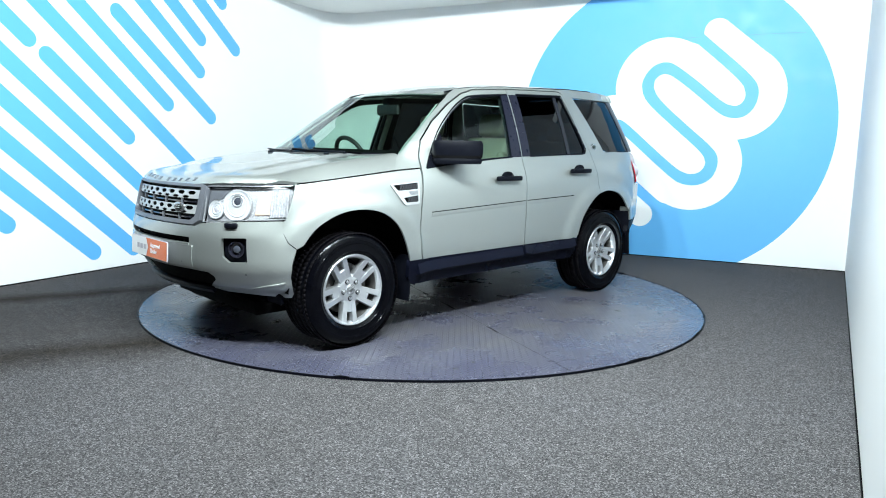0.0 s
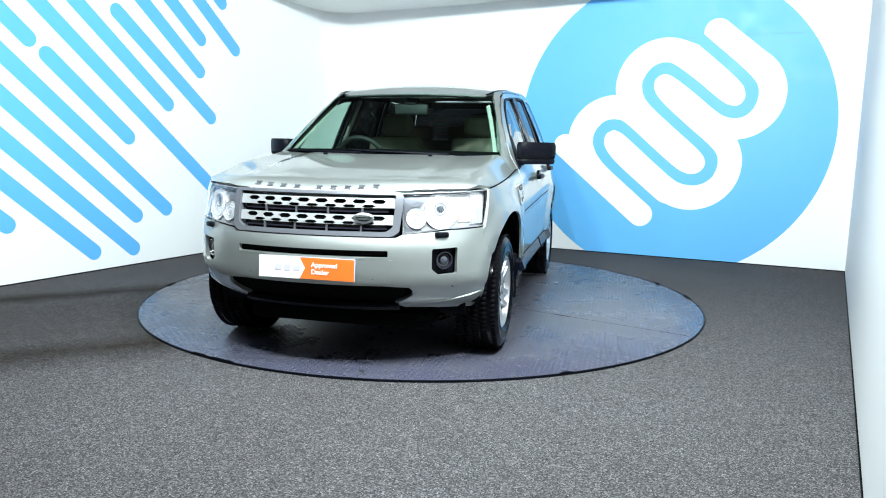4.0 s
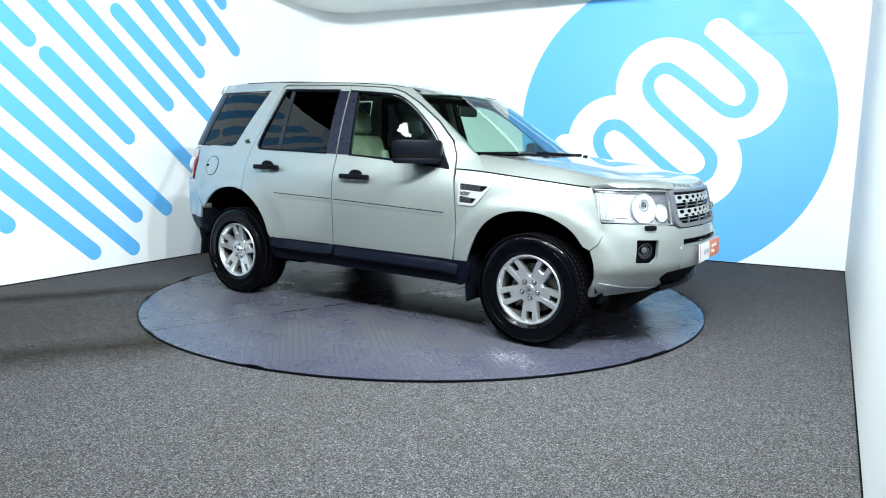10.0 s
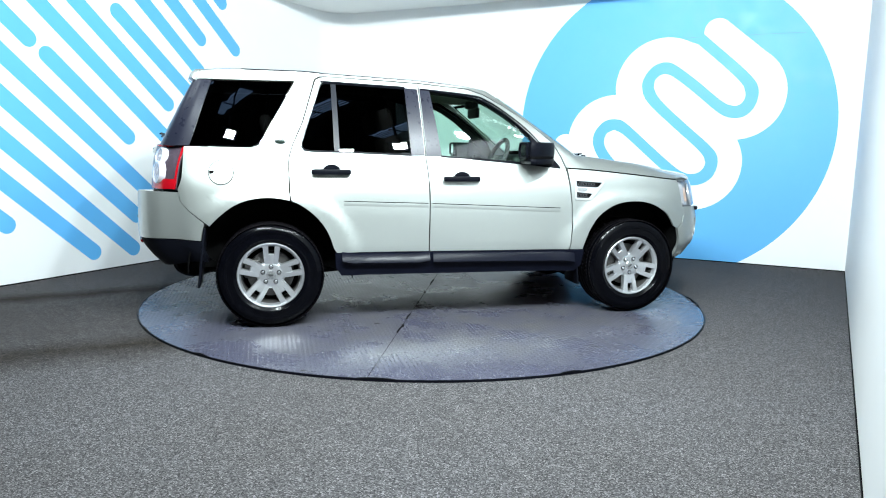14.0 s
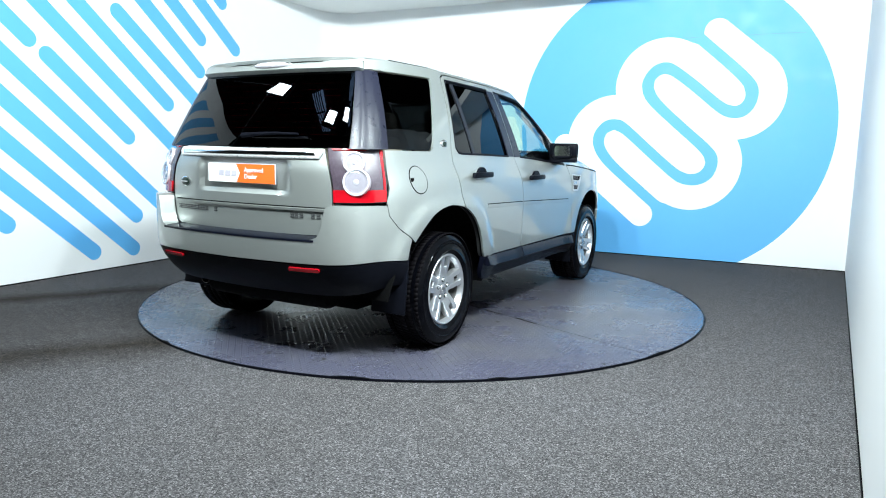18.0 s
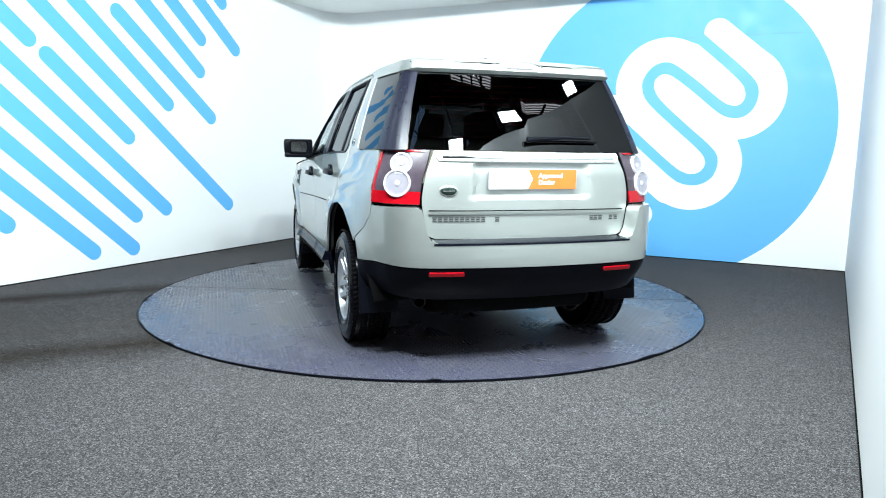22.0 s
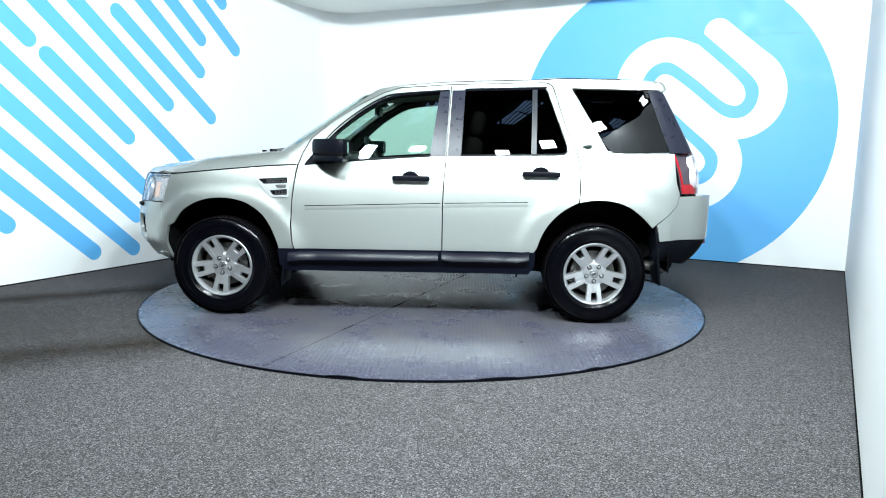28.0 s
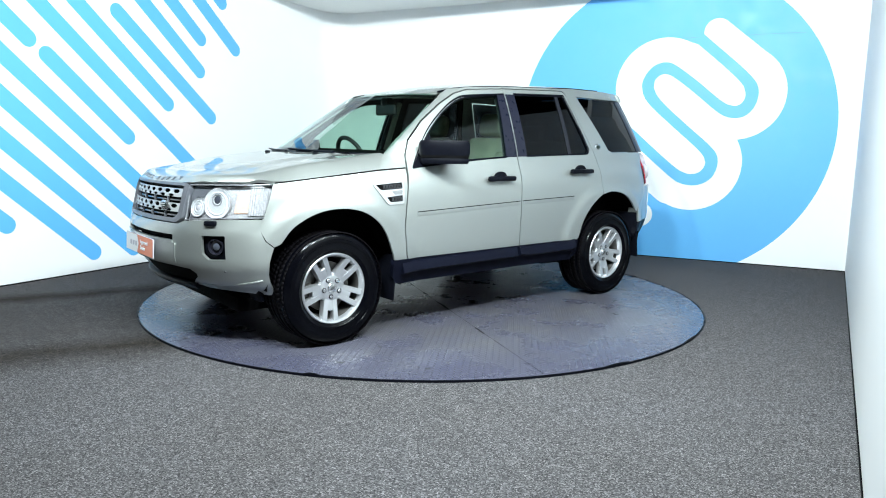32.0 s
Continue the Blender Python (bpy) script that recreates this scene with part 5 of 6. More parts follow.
    part("brake_lamp", bl, CLEAR_LENS, sp, "clear high brake lamp")
    bl = lathe([(1.0, -0.1), (1.06, 0.0), (1.0, 0.1)], 40, "x")
    bmesh.ops.transform(bl, matrix=Matrix.Translation(house(13, 1.672)[0] + house(13, 1.672)[1] * 0.030) @ Matrix.Diagonal((0.05, 0.150, 0.027, 1)), verts=bl.verts)
    part("lamp_surround", bl, PAINT, sp, "silver lamp surround")
    ant = lathe([(0.0, 0.05), (0.012, 0.045), (0.03, 0.02), (0.038, 0.0)], 16, "z")
    bmesh.ops.transform(ant, matrix=Matrix.Translation((-1.35, 0, 1.742)) @ Matrix.Diagonal((1.6, 1, 1, 1)), verts=ant.verts)
    part("roof_aerial", ant, BLACK_PLASTIC, roof, "black roof aerial")
    # cowl and wipers
    part("cowl", sheet([(c, 1.172) for c in np.linspace(-2.5, 2.5, 21)] + [(c, 1.09) for c in np.linspace(2.5, -2.5, 21)], house, rim=0.05, lift=0.012, step=(0.3, 0.05)), BLACK_PLASTIC, CAR, "black scuttle panel", recalc=False)
    for c0, c1, z1 in ((-0.35, -2.35, 1.164), (1.6, -0.6, 1.170)):
        p0, n0 = house(c0, 1.140)
        pts = [p0 + n0 * 0.05]
        for q in np.linspace(0.15, 1, 6):
            p, n = house(c0 + (c1 - c0) * q, 1.150 + (z1 - 1.150) * q)
            pts.append(p + n * 0.035)
        w = part("wiper", tube(pts, [0.011, 0.010, 0.008, 0.007, 0.006, 0.006, 0.005], 8), BLACK_PLASTIC, CAR, "black wiper arm and blade")
        bl = [house(c0 + (c1 - c0) * (q - 0.22) * 1.25, 1.158 + (z1 - 1.150) * q) for q in np.linspace(0.1, 1.08, 7)]
        part("wiper_blade", tube([p + n * 0.018 for p, n in bl], 0.008, 6), RUBBER, w, "rubber blade")
    p0, n0 = house(12.95, 1.262)
    arm = [house(c, z) for c, z in ((12.93, 1.262), (13.2, 1.270), (13.6, 1.276), (14.05, 1.274))]
    rwp = part("rear_wiper", tube([p + n * 0.03 for p, n in arm], [0.016, 0.012, 0.009, 0.006], 8), BLACK_PLASTIC, CAR, "black rear wiper")
    part("wiper_blade", tube([house(c, 1.262)[0] + house(c, 1.262)[1] * 0.012 for c in np.linspace(13.1, 14.2, 6)], 0.007, 6), RUBBER, rwp, "rubber blade")


roof_and_glass()


def rear_end():
    gate_half = [(ur(0), 1.205), (ur(0.30), 1.206), (ur(0.615), 1.207), (ur(0.628), 1.10), (ur(0.622), 0.93), (ur(0.598), 0.785), (ur(0.585), 0.757), (ur(0.55), 0.742), (ur(0), 0.738)]
    outline = gate_half + [(2 * U_REAR - u, z) for u, z in reversed(gate_half[1:-1])]

    def gate_face(u, z):
        def f(u, z):
            p, n = low(u, z)
            y = abs(p.y)
            dent = sstep(0.352, 0.325, y) * sstep(0.952, 0.972, z) * sstep(1.155, 1.125, z)
            return p - n * 0.020 * dent
        p, n = f(u, z), (f(u + 0.003, z) - f(u - 0.003, z)).cross(f(u, z + 0.003) - f(u, z - 0.003)).normalized()
        return p, n if n.x < 0 else -n
    gate = part("tailgate", sheet(outline, gate_face, rim=0.02, step=(0.026, 0.0125)), PAINT, CAR, recalc=False)
    bar = [(ur(0.606), 1.203), (ur(0), 1.203), (ur(-0.606), 1.203), (ur(-0.612), 1.190), (ur(-0.575), 1.150), (ur(0), 1.150), (ur(0.575), 1.150), (ur(0.612), 1.190)]
    strip = part("chrome_strip", sheet(bar, low, rim=0.02, lift=0.014, step=(0.05, 0.009)), SATIN_SILVER, gate, "bright silver tailgate strip with slanted ends", recalc=False)
    for vtx in strip.data.vertices:
        vtx.co.x += 0.010 * sstep(1.184, 1.203, vtx.co.z) + 0.008 * sstep(1.162, 1.150, vtx.co.z)
    part("chrome_line", sweep(low, line_between((ur(0.560), 1.178), (ur(-0.560), 1.178), 22), [(0.012, -0.014), (0.017, -0.010), (0.0195, 0.000), (0.017, 0.008), (0.012, 0.011)]), CHROME, gate, "mirror-bright chrome band")
    part("gate_crease", sweep(low, line_between((ur(0.585), 0.890), (ur(-0.585), 0.890), 22), [(0, -0.020), (0.010, -0.018), (0.013, -0.004), (0.001, 0.0), (0, 0.002)]), PAINT, gate)
    # thin black strip laid on the paint as the crease's line of shade
    part("gate_crease_shade", sweep(low, line_between((ur(0.585), 0.893), (ur(-0.585), 0.893), 22), [(0, -0.002), (0.006, -0.002), (0.006, 0.002), (0, 0.002)]), VOID, gate)
    p, n = low(ur(0.0), 1.060)
    show_plate("show_plate", gate, Vector((-2.126, 0, 1.062)), Vector((-1, 0, 0.0)), 0.524, 0.112)
    # badge and bars for the model lettering
    p, n = low(ur(0.487), 0.998)
    for rr_, rz_, mt, off, lab in ((0.050, 0.031, BADGE_SILVER, 0.004, "silver oval badge with a green face"), (0.043, 0.024, GREEN_BADGE, 0.007, "dark green face")):
        b = bmesh.new()
        bmesh.ops.create_uvsphere(b, u_segments=28, v_segments=10, radius=1)
        bmesh.ops.transform(b, matrix=Matrix.Translation(p + n * off) @ Matrix.Rotation(math.atan2(n.y, n.x), 4, "Z") @ Matrix.Diagonal((0.007, rr_, rz_, 1)), verts=b.verts)
        part("tailgate_badge", b, mt, gate, lab)
    part("badge_bar", box(0.004, 0.062, 0.007, m=Matrix.Translation(p + n * 0.0145) @ Matrix.Rotation(math.atan2(n.y, n.x), 4, "Z")), BADGE_SILVER, gate)
    ys = [0.553 - 0.0295 * k for k in range(10)] + [0.208] + [-0.372, -0.400, -0.432, -0.505, -0.540]
    for y in ys:
        p, n = low(ur(y), 0.846)
        lay = Matrix.Translation(p + n * 0.002) @ Matrix.Rotation(math.atan2(n.y, n.x), 4, "Z")
        part("letter_bar", join(*[box(0.005, w, 0.0062, (0, 0, d), m=lay) for w, d in ((0.0235, -0.0095), (0.019, 0.0), (0.0235, 0.0095))]), LETTER_GREY, gate, "grey raised bars in place of a letter")

    def proud(u, z):
        p, n = low(u, z)
        k = sstep(1.90, 2.10, -low_point(u, 0.8).x)
        return p + n * 0.045 * k + Vector((-0.060 * k, 0, 0)), n
    half = [(ux(-1.744), 0.712), (ux(-1.836), 0.7835), (ux(-1.891), 0.849), (ux(-1.903), 0.909), (ur(0.80), 0.912), (ur(0.655), 0.915), (ur(0.635), 0.90), (ur(0.612), 0.79), (ur(0.59), 0.745), (ur(0.55), 0.729), (ur(0), 0.724)]
    lower = [(ur(0), 0.605), (ur(0.5), 0.607), (ur(0.80), 0.608), (ux(-1.86), 0.603), (ux(-1.772), 0.597)]
    outline = half + [(2 * U_REAR - u, z) for u, z in reversed(half[:-1])] + [(2 * U_REAR - u, z) for u, z in reversed(lower[1:])] + lower
    bump_ = part("rear_bumper", sheet(outline, proud, rim=0.095, step=(0.05, 0.04)), PAINT, CAR, recalc=False)
    pad = bmesh.new()
    rows = []
    for u in np.linspace(ur(0.575), ur(-0.575), 30):
        inner, outer = low(u, 0.738), proud(u, 0.731)
        drop = outer[0] + outer[1] * 0.003
        rows.append([pad.verts.new(q) for q in (inner[0] + Vector((0, 0, 0.002)), outer[0] + Vector((0.012, 0, 0.003)), drop + Vector((0, 0, -0.002)), drop + Vector((0, 0, -0.012)))])
    for p, q in zip(rows, rows[1:]):
        for k in range(3):
            pad.faces.new((p[k], p[k + 1], q[k + 1], q[k]))
    part("bumper_tread", pad, SILL_PLASTIC, bump_, "dark ribbed step pad")
    low_half = [(ux(-1.770), 0.589), (ux(-1.86), 0.595), (ur(0.80), 0.600), (ur(0.5), 0.599), (ur(0), 0.597)]
    foot = [(ur(0), 0.425), (ur(0.5), 0.43), (ur(0.75), 0.440), (ux(-1.90), 0.450), (ux(-1.785), 0.455)]
    outline = low_half + [(2 * U_REAR - u, z) for u, z in reversed(low_half[:-1])] + [(2 * U_REAR - u, z) for u, z in reversed(foot[1:])] + foot
    lb = part("lower_bumper", sheet(outline, proud, rim=0.04, lift=-0.004, step=(0.06, 0.05)), BLACK_PLASTIC, CAR, "black plastic lower rear bumper", recalc=False)
    for s in (1, -1):
        pr = mirrored(proud, s)
        lo = mirrored(low, s)
        part("rear_reflector", sheet(rounded([(ur(0.60), 0.589), (ur(0.415), 0.589), (ur(0.415), 0.575), (ur(0.60), 0.575)], 0.008), pr, rim=0.012, lift=0.006), RED_LENS, lb, "red reflector", recalc=False)
        # lamp
        body = [(ux(-1.866), 1.207), (ur(0.74), 1.209), (ur(0.638), 1.210), (ur(0.640), 1.06), (ur(0.634), 0.922), (ur(0.78), 0.924), (ux(-1.909), 0.926)]
        tl = part("tail_lamp", sheet(body, lo, rim=0.03, lift=0.006, step=(0.04, 0.04)), SMOKE, CAR, "tail lamp with red edge and two clear round lenses", recalc=False)
        part("red_strip", sheet([(ux(-1.905), 0.992), (ur(0.78), 0.992), (ur(0.636), 0.992), (ur(0.634), 0.926), (ur(0.78), 0.928), (ux(-1.912), 0.930)], lo, rim=0.012, lift=0.014, step=(0.04, 0.04)), RED_LENS, tl, "red lower lens", recalc=False)
        part("red_edge", sheet([(ux(-1.872), 1.203), (ux(-1.891), 1.203), (ux(-1.892), 1.185), (ux(-1.898), 1.10), (ux(-1.918), 0.994), (ux(-1.907), 0.994)], lo, rim=0.012, lift=0.013, step=(0.03, 0.04)), RED_LENS, tl, "red side lens", recalc=False)
        part("lamp_seam", sheet([(ux(-1.862), 1.211), (ur(0.74), 1.213), (ur(0.634), 1.214), (ur(0.636), 1.06), (ur(0.630), 0.917), (ur(0.78), 0.919), (ux(-1.905), 0.921)], lo, rim=0.02, lift=0.003, step=(0.04, 0.04)), VOID, tl, "dark gap round the lamp", recalc=False)
        part("red_crown", sheet([(ur(0.83), 1.205), (ur(0.66), 1.206), (ur(0.67), 1.198), (ur(0.82), 1.197)], lo, rim=0.01, lift=0.012), RED_LENS, tl, "red upper lens", recalc=False)
        for zz, r, y0 in ((1.134, 0.060, 0.768), (1.034, 0.074, 0.758)):
            p, n = lo(ur(y0), zz)
            n = (n + Vector((-0.5, 0, 0))).normalized()
            rot = Matrix.Translation(p + n * 0.016) @ n.to_track_quat("Z", "Y").to_matrix().to_4x4()
            pieces = (("lamp_bowl", LENS_WHITE, "bright bowl of the lens", [(0.0, 0.001), (r * 0.3, 0.0), (r * 0.62, 0.003), (r * 0.70, 0.0015), (r * 0.84, 0.004)]),
                      ("lamp_ring", CLEAR_LENS, "pale ring round the lens", [(r * 0.84, 0.004), (r * 0.88, 0.010), (r * 0.97, 0.009), (r * 1.0, 0.003), (r * 1.03, -0.03)]),
                      ("bulb_lens", CLEAR_LENS, "frosted centre of the lens", [(r * 0.20, -0.002), (r * 0.19, 0.004), (r * 0.1, 0.007), (0.0, 0.008)]))
            for nm, mt, lab, prof in pieces:
                b = lathe(prof, 28, "z")
                bmesh.ops.transform(b, matrix=rot, verts=b.verts)
                part(nm, b, mt, tl, lab)
            b = lathe([(r * 0.95, 0.008), (r * 0.7, 0.017), (r * 0.4, 0.022), (0.0, 0.024)], 28, "z")
            bmesh.ops.transform(b, matrix=rot, verts=b.verts)
            part("lens_cover", b, LAMP_GLASS, tl, "clear round lens cover").visible_shadow = False
    # exhaust
    pipe = lathe([(0.030, 0.0), (0.0335, -0.002), (0.0335, 0.16), (0.026, 0.20), (0.026, 0.42)], 18, "x")
    hollow = lathe([(0.0305, -0.001), (0.028, 0.06), (0.0, 0.06)], 18, "x")
    lay = Matrix.Translation((-1.905, 0.575, 0.356)) @ Matrix.Rotation(radians(-7), 4, "Y")
    for bm in (pipe, hollow):
        bmesh.ops.transform(bm, matrix=lay, verts=bm.verts)
    tail = part("exhaust_pipe", pipe, STEEL, CAR, "dull steel exhaust pipe")
    part("pipe_bore", hollow, VOID, tail, "sooty bore")


rear_end()
p_, n_ = low(uf(0), 0.595)
show_plate("show_plate", CAR, Vector((p_.x + 0.016, 0.0, 0.592)), Vector((1, 0, 0.05)).normalized(), 0.542, 0.118)


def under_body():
    # a dark tub closes the car below and behind its panels; its colour holds the underside's shade
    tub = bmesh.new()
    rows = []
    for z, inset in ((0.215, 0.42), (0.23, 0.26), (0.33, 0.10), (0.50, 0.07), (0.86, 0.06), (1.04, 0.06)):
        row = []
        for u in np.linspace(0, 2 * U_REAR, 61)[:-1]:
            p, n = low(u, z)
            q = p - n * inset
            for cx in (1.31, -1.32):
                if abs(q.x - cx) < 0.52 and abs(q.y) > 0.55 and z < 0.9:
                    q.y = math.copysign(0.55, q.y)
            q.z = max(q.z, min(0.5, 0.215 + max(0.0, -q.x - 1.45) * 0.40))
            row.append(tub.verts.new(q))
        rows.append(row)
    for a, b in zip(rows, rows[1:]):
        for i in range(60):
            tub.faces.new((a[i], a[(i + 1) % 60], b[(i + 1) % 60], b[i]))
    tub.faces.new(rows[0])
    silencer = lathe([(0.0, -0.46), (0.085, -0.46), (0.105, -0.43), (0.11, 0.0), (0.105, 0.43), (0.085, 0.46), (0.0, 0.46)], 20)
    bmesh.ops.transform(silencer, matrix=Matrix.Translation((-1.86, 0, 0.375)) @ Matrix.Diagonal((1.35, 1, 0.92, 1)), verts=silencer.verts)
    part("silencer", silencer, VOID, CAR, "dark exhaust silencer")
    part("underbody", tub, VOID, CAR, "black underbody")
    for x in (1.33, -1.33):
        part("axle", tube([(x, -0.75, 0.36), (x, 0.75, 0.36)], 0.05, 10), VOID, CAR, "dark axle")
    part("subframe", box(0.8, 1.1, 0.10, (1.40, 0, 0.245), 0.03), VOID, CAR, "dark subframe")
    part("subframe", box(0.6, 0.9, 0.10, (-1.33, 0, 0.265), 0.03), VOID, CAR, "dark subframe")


under_body()


def wheel_at(x, sign, spin):
    """The wheel's rim carries its tyre, spokes, nuts and cap. Outwards is +y, then turned to its side."""
    m = Matrix.Translation((x, sign * 0.795, 0.357)) @ (Matrix.Identity(4) if sign > 0 else Matrix.Rotation(math.pi, 4, "Z")) @ Matrix.Rotation(radians(spin), 4, "Y")
    rim = lathe([(0.214, 0.098), (0.219, 0.108), (0.221, 0.113), (0.216, 0.118), (0.207, 0.115), (0.200, 0.102), (0.195, 0.082)], 60)
    wheel = part("wheel", rim, ALLOY, CAR, "five-twin-spoke silver alloy wheel with chunky tyre", 0.7)
    wheel.matrix_basis = m
    # an alloy barrel, its shade behind the spokes put into a darker metal colour
    part("rim_barrel", lathe([(0.196, 0.084), (0.192, 0.070), (0.188, 0.02), (0.184, -0.09), (0.205, -0.10), (0.216, -0.10)], 60), STEEL, wheel, "inner barrel of the alloy rim, coloured dark for its shade", 0.7)
    # tyre
    prof = [(0.212, -0.108), (0.222, -0.116), (0.25, -0.124), (0.29, -0.126), (0.322, -0.120), (0.340, -0.108), (0.346, -0.09), (0.3485, -0.05), (0.349, 0), (0.3485, 0.05), (0.346, 0.09), (0.340, 0.107), (0.324, 0.120), (0.306, 0.1255), (0.304, 0.128), (0.288, 0.128), (0.286, 0.1255), (0.256, 0.125), (0.252, 0.127), (0.244, 0.127), (0.240, 0.123), (0.224, 0.116), (0.214, 0.106)]
    part("tyre", lathe(prof, 72), RUBBER, wheel, "black all-terrain tyre", 0.5)
    lugs = bmesh.new()
    count = 76
    for i in range(count):
        for yy, rz, ry, shift in ((-0.094, 0.3470, -0.32, 0.0), (-0.050, 0.3510, 0, 0.5), (-0.004, 0.3515, 0, 0.2), (0.046, 0.3510, 0, 0.7), (0.094, 0.3470, 0.32, 0.3)):
            a = 2 * math.pi * (i + shift) / count
            lean = 0.004 if yy > 0 else -0.004
            mm = Matrix.Rotation(-a, 4, "Y") @ Matrix.Translation((rz - 0.001, yy, 0)) @ Matrix.Rotation(-ry, 4, "Z")
            vs = [lugs.verts.new(mm @ Vector(q)) for q in ((-0.008, -0.0207, -0.0140 - lean), (-0.008, 0.0207, -0.0140 + lean), (-0.008, 0.0207, 0.0140 + lean), (-0.008, -0.0207, 0.0140 - lean),
                                                           (0.0008, -0.0202, -0.0139 - lean), (0.0008, 0.0202, -0.0139 + lean), (0.0008, 0.0202, 0.0139 + lean), (0.0008, -0.0202, 0.0139 - lean))]
            for q in ((4, 5, 6, 7), (0, 1, 5, 4), (1, 2, 6, 5), (2, 3, 7, 6), (3, 0, 4, 7)):
                lugs.faces.new([vs[k] for k in q])
    tagged(part("tread", lugs, TREAD, wheel, "rows of tread blocks", recalc=False), kind="stuff")
    # spokes in five pairs
    for i in range(5):
        for side_ in (1, -1):
            a = 2 * math.pi * i / 5 + math.pi / 2
            bm = bmesh.new()
            rows = []
            for r, off, hw, hy, th in ((0.040, 0.016, 0.026, 0.080, 0.05), (0.080, 0.028, 0.0175, 0.086, 0.045), (0.12, 0.0332, 0.0172, 0.094, 0.045), (0.165, 0.0372, 0.0176, 0.103, 0.045), (0.202, 0.0405, 0.0195, 0.109, 0.045)):
                o = off * side_
                rows.append([bm.verts.new(p) for p in ((r, hy - th, o - hw), (r, hy - 0.006, o - hw), (r, hy, o - hw * 0.85), (r, hy, o + hw * 0.85), (r, hy - 0.006, o + hw), (r, hy - th, o + hw))])
            for p, q in zip(rows, rows[1:]):
                for k in range(6):
                    bm.faces.new((p[k], p[(k + 1) % 6], q[(k + 1) % 6], q[k]))
            bm.faces.new(rows[0])
            bm.faces.new(rows[-1])
            bmesh.ops.rotate(bm, verts=bm.verts, matrix=Matrix.Rotation(-a, 3, "Y"))
            part("spoke", bm, ALLOY, wheel, "", 0.5)
    for i in range(5):
        a = 2 * math.pi * i / 5 + math.pi / 2
        web, rows = bmesh.new(), []
        for r, hw, hy in ((0.050, 0.030, 0.083), (0.085, 0.031, 0.0865), (0.115, 0.033, 0.0915), (0.136, 0.035, 0.094), (0.141, 0.035, 0.088), (0.142, 0.035, 0.060)):
            rows.append([web.verts.new(q) for q in ((r, 0.045, -hw), (r, hy - 0.003, -hw), (r, hy, -hw * 0.4), (r, hy, hw * 0.4), (r, hy - 0.003, hw), (r, 0.045, hw))])
        for p, q in zip(rows, rows[1:]):
            for k in range(6):
                web.faces.new((p[k], p[(k + 1) % 6], q[(k + 1) % 6], q[k]))
        web.faces.new(rows[0])
        web.faces.new(rows[-1])
        bmesh.ops.rotate(web, verts=web.verts, matrix=Matrix.Rotation(-a, 3, "Y"))
        part("spoke_web", web, ALLOY, wheel)
    part("hub_plate", lathe([(0.0, 0.085), (0.052, 0.0855), (0.074, 0.086), (0.086, 0.081), (0.094, 0.072), (0.096, 0.035), (0.0, 0.035)], 40), ALLOY, wheel)
    part("hub_cap", lathe([(0.0, 0.096), (0.026, 0.095), (0.031, 0.090), (0.032, 0.075)], 32), BADGE_SILVER, wheel, "silver hub cap with a small dark oval")
    ov = bmesh.new()
    bmesh.ops.create_uvsphere(ov, u_segments=16, v_segments=6, radius=1)
    bmesh.ops.transform(ov, matrix=Matrix.Translation((0, 0.0955, 0)) @ Matrix.Diagonal((0.017, 0.0025, 0.010, 1)), verts=ov.verts)
    part("cap_badge", ov, LETTER_GREY, wheel, "small dark oval")
    nut = None
    for i in range(5):
        a = 2 * math.pi * i / 5 + math.pi / 2
        if nut is None:
            hole = lathe([(0.0115, 0.087), (0.0115, 0.093), (0.009, 0.098), (0.0, 0.098)], 6)
            nut = part("wheel_nut", hole, BADGE_SILVER, wheel, "steel wheel nut in a dark pocket")
            pocket = part("nut_pocket", lathe([(0.0, 0.0880), (0.0160, 0.0880), (0.0170, 0.080)], 16), GLOSS_BLACK, wheel, "dark nut pocket")
            pocket.matrix_basis = Matrix.Translation((0.056 * math.cos(a), 0, 0.056 * math.sin(a)))
            nut.matrix_basis = Matrix.Translation((0.056 * math.cos(a), 0, 0.056 * math.sin(a)))
        else:
            again(pocket, wheel, Matrix.Translation((0.056 * math.cos(a), 0, 0.056 * math.sin(a))))
            again(nut, wheel, Matrix.Translation((0.056 * math.cos(a), 0, 0.056 * math.sin(a))))
    part("brake_disc", lathe([(0.06, 0.02), (0.155, 0.02), (0.157, 0.0), (0.155, -0.02), (0.06, -0.02)], 48), STEEL, wheel, "worn steel brake disc")
    # backplate coloured near black for the shade behind the spokes
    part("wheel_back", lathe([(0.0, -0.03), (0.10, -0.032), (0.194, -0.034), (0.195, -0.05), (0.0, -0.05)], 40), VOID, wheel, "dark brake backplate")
    part("brake_caliper", box(0.10, 0.06, 0.13, (0.13, 0.01, 0.03), 0.02), STEEL, wheel, "dull brake caliper")


for _x, _s, _a in ((1.33, 1, 29), (-1.33, 1, 38), (1.33, -1, 39), (-1.33, -1, -2)):
    wheel_at(_x, _s, _a)


